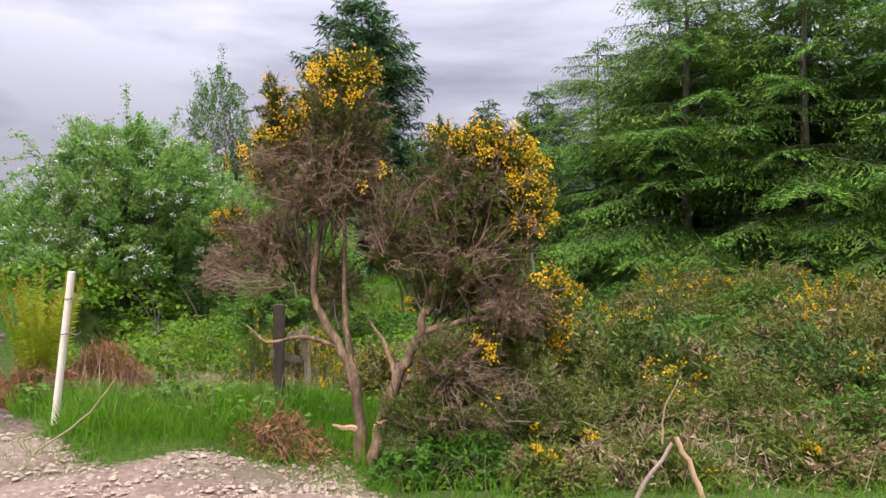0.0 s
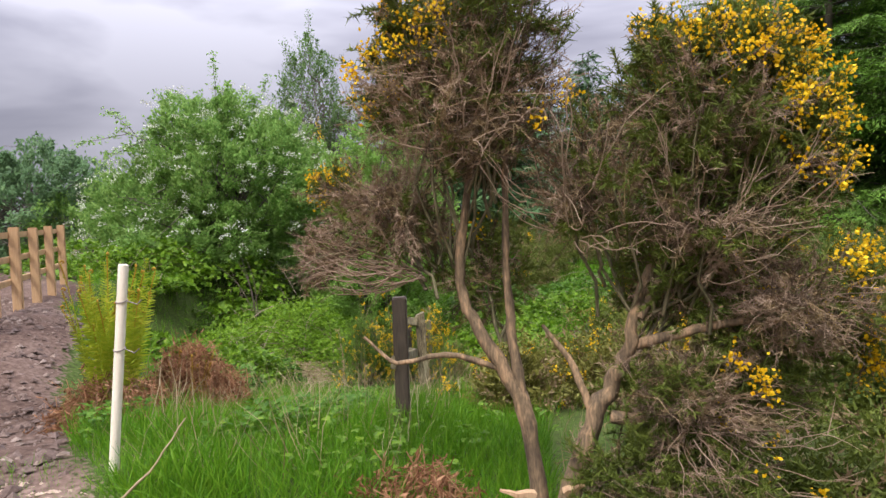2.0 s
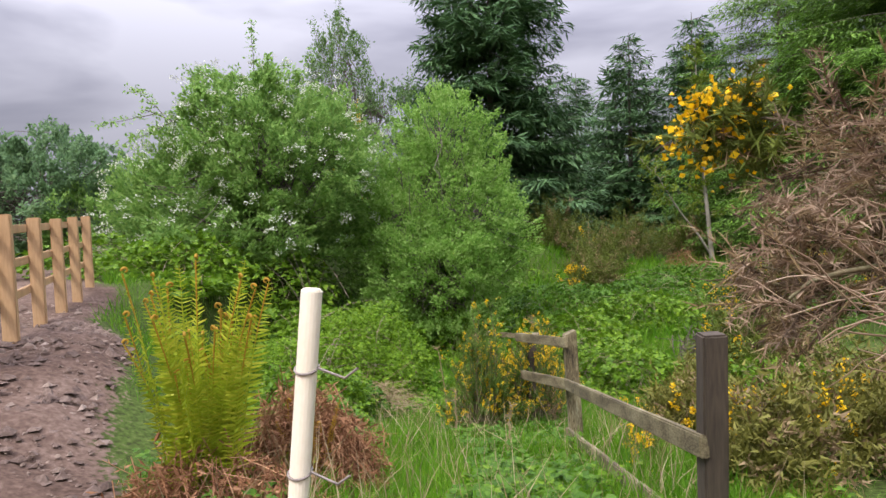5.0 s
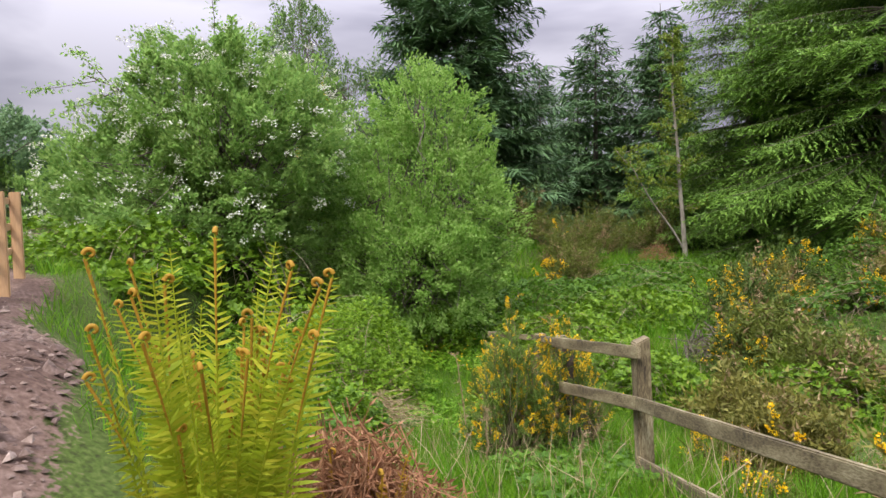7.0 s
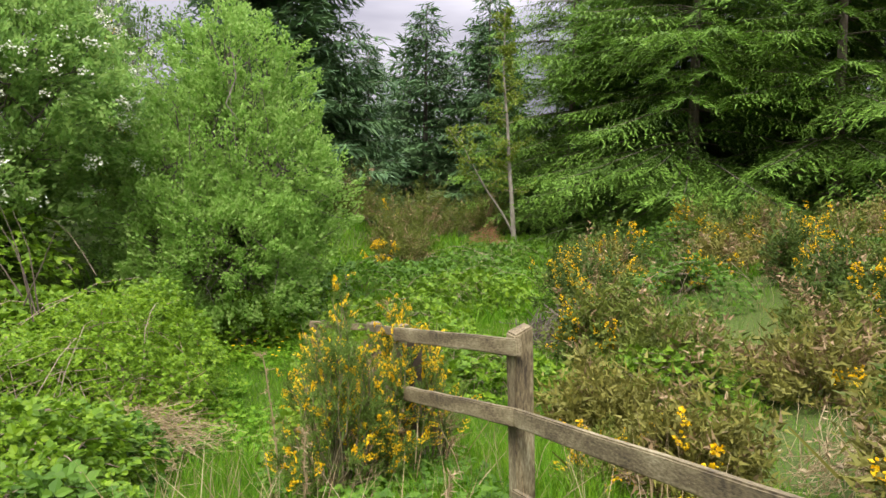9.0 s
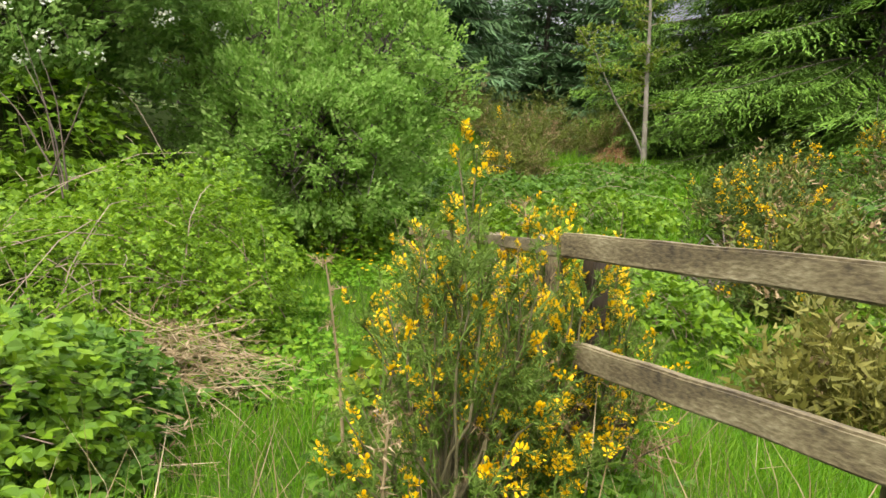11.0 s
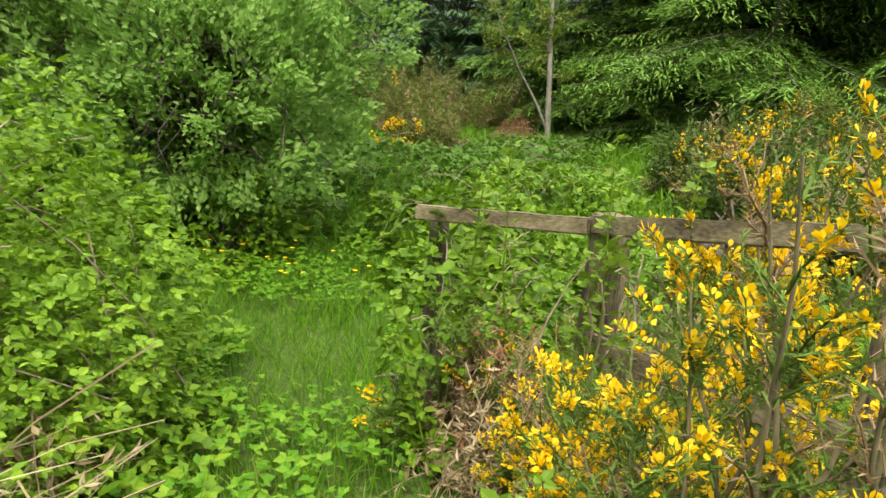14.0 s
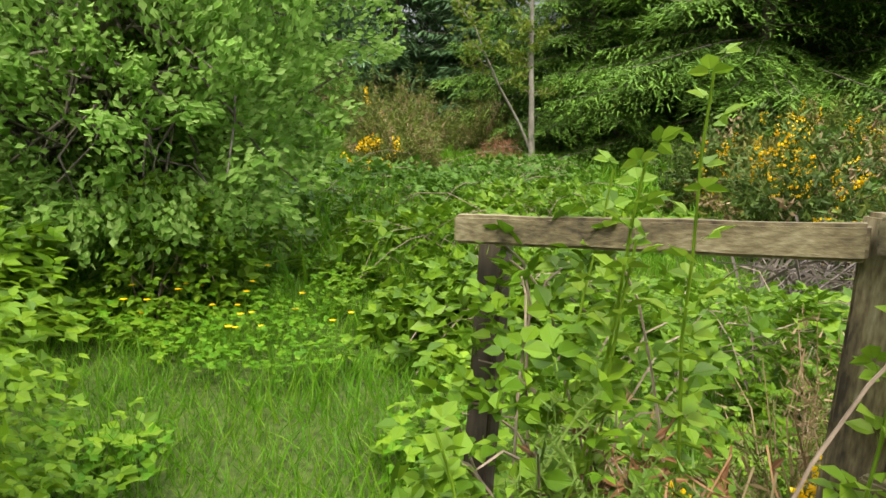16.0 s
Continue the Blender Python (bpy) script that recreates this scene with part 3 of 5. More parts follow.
def broad_tree(name, at, label, category, lobes, mat, n_clumps, per, spread, size, template=LEAF, trunks=3, r_trunk=0.08, blossom=0, seed=0.0, sprays=0, upward=0.6, bark=M_BARK):
    """lobes: (dx, dy, z, rx, ry, rz, share) round the foot of the tree."""
    z0 = float(ground_z(*at))
    t = thing(name, (at[0], at[1], z0), label, category)
    clumps = []
    for i, (dx, dy, z, rx, ry, rz, share) in enumerate(lobes):
        clumps.append(blob_shell((dx, dy, z), (rx, ry, rz), int(n_clumps * share), 0.72, 0.35, seed + i * 5.1))
    middles = np.repeat([q[:3] for q in lobes], [len(c) for c in clumps], 0)
    clumps = np.concatenate(clumps)
    middles, clumps = middles[clumps[:, 2] > 0.15], clumps[clumps[:, 2] > 0.15]
    lines = []
    for i in range(trunks):
        lobe = lobes[i % len(lobes)]
        foot = (rng.normal() * 0.15, rng.normal() * 0.15, -0.15)
        head = (lobe[0] + rng.normal() * 0.3, lobe[1] + rng.normal() * 0.3, lobe[2] + lobe[5] * 0.4)
        ln = limb(foot, head, r_trunk, r_trunk * 0.3, 8, 0.25)
        lines.append(ln)
    for ln in lines:
        part_of("trunk", raw_mesh("trunk", *tubes([ln], 7), bark, True), t)
    subs = []
    pick = rng.choice(len(clumps), min(len(clumps), 260), replace=False)
    for j in pick:
        base = lines[rng.integers(len(lines))][0][rng.integers(2, 8)]
        subs.append(limb(base, clumps[j], r_trunk * 0.22, 0.006, 5, 0.3, -0.05))
    v, f = tubes(subs, 4)
    tagged(part_of("branch_work", raw_mesh("branch_work", v, f, bark, True), t), kind="stuff")
    if sprays:
        s = blob_shell((lobes[0][0], lobes[0][1], lobes[0][2]), (lobes[0][3], lobes[0][4], lobes[0][5]), sprays, 0.95, 0.3, seed, 0.0)
        c0 = np.array(lobes[0][:3])
        ext, rods = [], []
        for q in s:
            d = unit(q - c0) + np.array([0, 0, 0.7])
            q = q - unit(q - c0) * 0.35
            reach = rng.uniform(0.55, 0.95)
            rods.append(limb(q, q + d * reach, 0.012, 0.004, 5, 0.1))
            for k in np.linspace(0, 1, 9):
                ext.append(q + d * k * reach)
        tagged(part_of("spray_mass", raw_mesh("spray_mass", *tubes(rods, 4), bark, True), t), kind="stuff")
        sv = crown_leaves(np.array(ext), per // 5, spread * 0.35, size, template, upward)
        part_of("spray_foliage", raw_mesh("spray_foliage", *sv, mat), t)
    lv = twig_leaves(clumps, middles, per, spread * 1.7, size, template, upward)
    part_of("crown", raw_mesh("crown", *lv, mat), t)
    if blossom:
        bl = crown_leaves(blossom_spots(lobes, blossom, seed), 14, 0.075, 0.048, PETAL, 0.7)
        part_of("blossom", raw_mesh("blossom", *bl, M_BLOSSOM), t, "creamy white blossom")
    return t


broad_tree("willow", (-5.0, 21.6), "rounded grey-green willow bush with catkins over the grassy hollow", "tree",
           [(-0.1, 0, 3.3, 2.15, 2.1, 2.3, 0.38), (-0.1, 0, 5.3, 1.3, 1.3, 1.45, 0.2), (0.95, -0.6, 2.7, 1.3, 1.4, 1.75, 0.2), (-1.3, -0.8, 2.2, 1.5, 1.5, 1.9, 0.2), (-0.1, -2.0, 1.75, 1.55, 1.1, 1.5, 0.26)], M_WILLOW, 1250, 60, 0.25, 0.085, OVAL, 6, 0.10, seed=2.0, upward=0.38)
hawthorn = broad_tree("hawthorn", (-9.5, 20.2), "large dark green hawthorn in white blossom", "tree",
           [(-0.4, 0, 3.3, 2.2, 2.0, 1.9, 0.3), (0.7, -0.3, 2.5, 2.0, 2.1, 2.0, 0.33), (-1.9, -0.2, 1.8, 2.1, 2.1, 1.9, 0.24), (-0.4, -0.8, 0.9, 2.9, 2.2, 1.1, 0.2)], M_HAWTHORN, 1400, 80, 0.27, 0.11, LEAF, 4, 0.13, blossom=560, seed=9.0, sprays=12, upward=0.4)
foot = np.array(hawthorn.location)
arm = [limb(np.array((-10.4, 19.7, 3.6)) - foot, np.array((-12.3, 19.1, 4.35)) - foot, 0.035, 0.012, 8, 0.15), limb(np.array((-12.2, 19.1, 4.3)) - foot, np.array((-13.4, 18.8, 4.05)) - foot, 0.012, 0.005, 6, 0.2), limb(np.array((-11.6, 19.3, 4.1)) - foot, np.array((-12.9, 19.0, 3.5)) - foot, 0.014, 0.005, 6, 0.2), limb(np.array((-11.9, 19.2, 4.25)) - foot, np.array((-12.6, 19.0, 4.9)) - foot, 0.012, 0.004, 6, 0.2)]
part_of("limb", raw_mesh("limb", *tubes(arm, 5), M_BARK, True), hawthorn, "bare arching bough")
part_of("bough_foliage", raw_mesh("bough_foliage", *crown_leaves(np.concatenate([a[0][2:] for a in arm]), 26, 0.11, 0.1, LEAF), M_HAWTHORN), hawthorn)
broad_tree("thicket", (-13.5, 24.5), "dark leafy thicket behind the hawthorn", "bush",
           [(0, 0, 1.6, 2.8, 2.2, 1.7, 0.4), (4.6, 0.8, 1.8, 2.6, 2.0, 2.0, 0.35), (-3.6, -0.6, 1.3, 2.2, 2.0, 1.4, 0.25)], M_HAWTHORN, 560, 74, 0.38, 0.16, LEAF, 3, 0.08, seed=12.0)
broad_tree("hedge_tree", (-20.0, 24.5), "hedgerow tree beyond the new fence, leaves tinted blue-green for haze", "tree",
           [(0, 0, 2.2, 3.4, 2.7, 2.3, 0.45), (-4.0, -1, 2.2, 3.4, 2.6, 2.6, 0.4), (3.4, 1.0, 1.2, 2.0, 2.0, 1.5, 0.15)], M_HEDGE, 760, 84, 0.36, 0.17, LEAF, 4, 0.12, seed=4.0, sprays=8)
broad_tree("birch", (-11.4, 33.0), "slender young birch with airy pale green leaves", "tree",
           [(0, 0, 7.0, 1.5, 1.4, 3.4, 0.5), (2.2, 0, 4.8, 1.7, 1.6, 2.6, 0.28), (-2.6, 0, 4.3, 1.8, 1.6, 2.4, 0.22)], M_BIRCH, 520, 46, 0.36, 0.12, LEAF, 3, 0.10, seed=6.0, sprays=6)

# ---- conifers ----


def conifer_meshes(height, width, mat, whorls, seed, tips=None, bare=0.05, droop=0.25, twig=0.16, density=1.0, blunt=0.68, hang=0.12, young=0.86, more=0, tuft=TUFT):
    """Trunk, branches, needles and new growth of one conifer as four meshes."""
    lines, P, A, N, T = [], [], [], [], []
    trunk = limb((0, 0, -0.3), (0.1, 0.1, height), 0.018 * height, 0.012, 12, 0.02)
    for w in range(whorls):
        f = (w + rng.uniform(0, 0.6)) / whorls
        z = height * (bare + (0.985 - bare) * f)
        reach = width * (1 - f) ** blunt * (0.6 + 0.4 * min(1, f * 6 + 0.45)) + 0.12
        for b in range(rng.integers(6, 10) + more):
            a = rng.uniform(0, 2 * np.pi)
            r = reach * rng.uniform(0.72, 1.12)
            lift = 0.35 * (f - 0.25) * r
            s = np.linspace(0, 1, 7)
            dirv = np.array([math.cos(a), math.sin(a), 0])
            p = np.array([0.05, 0.05, z]) + dirv * (r * s)[:, None] + np.array([0, 0, 1.0]) * (lift * s - droop * r * s * s + 0.14 * r * s ** 4)[:, None]
            lines.append((p, np.linspace(0.012 + 0.006 * r, 0.005, 7)))
            side = np.array([-dirv[1], dirv[0], 0])
            nt_ = int(max(4, r / 0.13) * density)
            for q in np.linspace(0.16, 1.0, nt_):
                pos = np.array([np.interp(q, s, p[:, k]) for k in range(3)])
                tl = r * 0.40 * (1.06 - q) ** 0.6 * rng.uniform(0.7, 1.2) + 0.08
                for sg in (-1, 1):
                    d = unit(side * sg + dirv * 0.75 + np.array([0, 0, -0.25 + rng.normal() * 0.12]))
                    m = max(2, int(tl / (twig * 0.55)))
                    for g in range(m):
                        u = (g + rng.uniform(0, 0.8)) / m
                        P.append(pos + d * tl * u + np.array([0, 0, -hang * tl * u * u]))
                        A.append(unit(d + rng.normal(size=3) * 0.35))
                        N.append(np.array([0, 0, 1.0]) + rng.normal(size=3) * 0.35)
                        T.append(u * 0.6 + q * 0.6)
    P, A, N, T = np.array(P), np.array(A), np.array(N), np.array(T)
    tip = T + rng.normal(size=len(T)) * 0.08 > (young if tips else 9)
    size = twig * rng.uniform(0.8, 1.5, len(P))
    out = [("trunk", raw_mesh("trunk", *tubes([trunk], 8), M_BARK, True)), ("branch_work", raw_mesh("branch_work", *tubes(lines, 3), M_BARK, True))]
    out.append(("needles", raw_mesh("needles", *scatter(P[~tip], A[~tip], N[~tip], size[~tip], tuft), mat)))
    if tips:
        out.append(("new_growth", raw_mesh("new_growth", *scatter(P[tip], A[tip], N[tip], size[tip] * 1.1, tuft), tips)))
    return out


def conifer(meshes, name, at, label, turn=0, scale=1.0, group=""):
    t = thing(name, (at[0], at[1], float(ground_z(*at))), label, "conifer", group)
    t.rotation_euler = (0, 0, radians(turn))
    t.scale = (scale, scale, scale)
    for n_, me in meshes:
        tagged(part_of(n_, me, t), kind="stuff" if n_ == "branch_work" else "")
    return t


SPRUCE_A = conifer_meshes(16.6, 5.8, M_SPRUCE, 38, 1, None, 0.02, 0.2, 0.44, 0.9, 0.42, more=1)
SPRUCE_B = conifer_meshes(12.5, 3.7, M_SPRUCE, 30, 2, None, 0.02, 0.2, 0.42, 0.7, 0.6, more=1)
SPRUCE_C = conifer_meshes(13.0, 4.2, M_SPRUCE, 14, 5, None, 0.02, 0.2, 1.1, 0.3, 0.6)
FIR_A = conifer_meshes(17.0, 7.2, M_FIR, 24, 3, M_FIRTIP, 0.05, 0.34, 0.2, 0.8, 0.5, 0.4, 0.74, 2, NEEDLE)
FIR_B = conifer_meshes(15.0, 6.2, M_FIR, 22, 4, M_FIRTIP, 0.05, 0.34, 0.2, 0.8, 0.5, 0.4, 0.74, 2, NEEDLE)
conifer(SPRUCE_A, "spruce", (-4.9, 38.0), "tall blue-green spruce standing above the bushes")
conifer(SPRUCE_B, "spruce", (3.2, 45.0), "narrow dark spruce in the valley", 40, 1.0, "valley spruces")
conifer(SPRUCE_B, "spruce", (6.3, 42.0), "narrow dark spruce in the valley", 130, 1.02, "valley spruces")
conifer(SPRUCE_B, "spruce", (0.4, 52.0), "narrow dark spruce in the valley", 220, 0.9, "valley spruces")
conifer(FIR_B, "fir", (8.6, 36.0), "broad green fir with layered drooping branches", 20, 0.95, "firs on the bank")
conifer(FIR_A, "fir", (11.6, 30.5), "broad green fir with layered drooping branches and bright new growth", 75, 1.0, "firs on the bank")
conifer(FIR_B, "fir", (15.5, 27.5), "broad green fir with layered drooping branches and bright new growth", 160, 1.05, "firs on the bank")
conifer(FIR_B, "fir", (13.2, 38.0), "broad green fir with layered drooping branches", 250, 1.15, "firs on the bank")
conifer(FIR_A, "fir", (19.5, 24.0), "broad green fir with layered drooping branches", 210, 0.95, "firs on the bank")
for i, (x, y, k) in enumerate(((-12, 62, 0.8), (-2, 60, 0.9), (4, 58, 0.95), (9, 52, 1.0), (14, 44, 1.1), (21, 40, 1.2), (15.5, 36, 1.2), (19, 34, 1.3), (22, 31, 1.2), (26, 26, 1.2), (28, 34, 1.2), (31, 24, 1.2))):
    conifer(SPRUCE_C, "spruce", (x, y), "dark spruce in the far wood", 47 * i, k, "far wood")

broad_tree("far_thicket", (2.0, 49.0), "dark scrub at the edge of the far wood", "bush",
           [(0, 0, 2.2, 6.0, 2.5, 2.6, 0.3), (-9, 2, 2.0, 6.0, 2.5, 2.4, 0.25), (8.5, -3, 2.2, 5.0, 2.5, 2.6, 0.25), (-19, 4, 2.0, 6.0, 2.5, 2.4, 0.2)], M_SPRUCE, 600, 60, 0.6, 0.34, LEAF, 3, 0.1, seed=21.0)

# ---- shrubs ----


def gorse_bush(at, height, radius, label, flowers, dead=0.25, n=260, spine=0.03, per=60, blade=SPINE1, group="gorse bushes", green=M_GORSE, patches=2, flower=0.02):
    """A gorse bush of upright twigs set with spines, some dead, with yellow flower spikes in patches."""
    z0 = float(ground_z(*at))
    t = thing("gorse_bush", (at[0], at[1], z0), label, "bush", group)
    heads = [unit(random_dirs(1)[0] * np.array([1, 1, 0.5]) + np.array([0, -0.2, 0.75])) for _ in range(patches)]
    stems, P, A, D, score, lines = [], [], [], [], [], []
    gap = noise.noise(Vector((at[0], at[1], 3.0)))
    for i in range(n):
        d = random_dirs(1)[0]
        d[2] = abs(d[2]) + 0.12
        d = unit(d)
        lump = 1 + 0.35 * noise.noise(Vector(d) * 2.3 + Vector((at[0], at[1], 0)))
        end = d * np.array([radius, radius, height]) * rng.uniform(0.55, 1.05) * lump
        start = end * rng.uniform(0.35, 0.6) * np.array([0.85, 0.85, 0.9])
        end[2] = max(end[2] + 0.06 * height, 0.05)
        p = wander(start, end, 4, 0.25)
        if i % 2 == 0:
            stems.append((p, np.linspace(0.005, 0.0015, 4)))
        lines.append(p)
        near = max(float(d @ h) for h in heads)
        is_dead = rng.uniform() < dead * (1.6 if noise.noise(Vector(d) * 1.9 + Vector((at[1], 0, at[0]))) > 0 else 0.5) and near < 0.93
        q = rng.uniform(0.05, 1, per)
        P.append(np.stack([np.interp(q, np.linspace(0, 1, 4), p[:, k]) for k in range(3)], -1))
        A.append(unit(random_dirs(per) + unit(p[-1] - p[0]) * 0.8))
        D.append(np.full(per, is_dead))
        score.append(near + rng.normal() * 0.05 + (-9 if is_dead else 0))
    for i in range(4):
        stems.append(limb((rng.normal() * 0.05, rng.normal() * 0.05, -0.1), (rng.normal() * radius * 0.4, rng.normal() * radius * 0.4, height * 0.5), 0.025, 0.006, 4, 0.3))
    tagged(part_of("twig_mass", raw_mesh("twig_mass", *tubes(stems, 3), M_GORSEDEAD if dead > 0.3 else green), t), kind="stuff")
    P, A, D = np.concatenate(P), np.concatenate(A), np.concatenate(D)
    P = P + rng.normal(size=P.shape) * spine * 0.5
    s = spine * rng.uniform(0.7, 1.6, len(P))
    live = ~D
    tagged(part_of("green_spine_mass", raw_mesh("green_spine_mass", *scatter(P[live], A[live], random_dirs(live.sum()), s[live], blade), green), t), kind="stuff")
    if D.any():
        tagged(part_of("dead_spine_mass", raw_mesh("dead_spine_mass", *scatter(P[D], A[D], random_dirs(D.sum()), s[D], blade), M_GORSEDEAD), t, "dry brown spines"), kind="stuff")
    if flowers:
        order = np.argsort(-np.array(score))[: max(1, flowers // 20)]
        fp = []
        for k in order:
            q = rng.uniform(0.5, 1.0, 20)[:, None]
            p = lines[k]
            fp.append(p[-2] + (p[-1] - p[-2]) * (1.6 * q - 0.55) + rng.normal(size=(20, 3)) * flower * 0.75)
        fp = np.concatenate(fp)
        tagged(part_of("flower_mass", raw_mesh("flower_mass", *scatter(fp, unit(random_dirs(len(fp)) + np.array([0, 0, 0.5])), random_dirs(len(fp)), flower * rng.uniform(0.8, 1.4, len(fp)), PETAL), M_FLOWER), t, "bright yellow flowers"), kind="stuff")
    return t


def bramble(at, lobes, n, label, size=0.085, mat=M_BRAMBLE, stems=60, name="bramble_bush", leaf=TRIFOLIATE):
    """Arching canes under a skin of trifoliate leaves. lobes: (dx, dy, dz, rx, ry, rz, share)."""
    z0 = float(ground_z(*at))
    t = thing(name, (at[0], at[1], z0), label, "bush", "bramble thickets")
    P, N = [], []
    for i, (dx, dy, dz, rx, ry, rz, share) in enumerate(lobes):
        q = blob_shell((dx, dy, dz), (rx, ry, rz), int(n * share), 0.72, 0.28, at[0] * 3 + i * 7.7, -0.25)
        P.append(q)
        N.append(unit((q - np.array([dx, dy, dz])) / np.array([rx, ry, rz])))
    P, N = np.concatenate(P), np.concatenate(N)
    gz = ground_z(P[:, 0] + at[0], P[:, 1] + at[1]) - z0
    ok = P[:, 2] > gz + 0.03
    P, N = P[ok], N[ok]
    nor = unit(N * 0.4 + np.array([0, 0, 0.85]) + rng.normal(size=P.shape) * 0.3)
    al = unit(np.cross(nor, random_dirs(len(P))) + N * 0.7)
    part_of("foliage", raw_mesh("foliage", *scatter(P, al, nor, size * rng.uniform(0.7, 1.5, len(P)), leaf), mat), t)
    canes = []
    for i in range(stems):
        dx, dy, dz, rx, ry, rz, sh = lobes[rng.integers(len(lobes))]
        q = P[rng.integers(len(P))]
        canes.append(limb((dx + rng.normal() * rx * 0.4, dy + rng.normal() * ry * 0.4, -0.1), q, 0.006, 0.003, 7, 0.1, 0.25))
    tagged(part_of("cane_mass", raw_mesh("cane_mass", *tubes(canes, 4), M_TWIG), t), kind="stuff")
    return t


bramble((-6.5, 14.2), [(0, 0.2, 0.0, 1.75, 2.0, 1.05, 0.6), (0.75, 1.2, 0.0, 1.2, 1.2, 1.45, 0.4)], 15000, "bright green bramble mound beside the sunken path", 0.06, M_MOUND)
bramble((-5.5, 11.2), [(0, 0, 0.1, 0.85, 1.2, 0.6, 1.0)], 3200, "low bramble heap behind the ferns")


# ---- the tall gorse beside the track ----


def spines_on(lines, per, length, tilt=0.8, start=0.1):
    P, A = [], []
    for p, r in lines:
        n = len(p)
        q = rng.uniform(start, 1, per)
        P.append(np.stack([np.interp(q, np.linspace(0, 1, n), p[:, k]) for k in range(3)], -1))
        A.append(unit(random_dirs(per) + unit(p[-1] - p[0]) * tilt))
    P, A = np.concatenate(P), np.concatenate(A)
    return P, A, length * rng.uniform(0.6, 1.5, len(P))


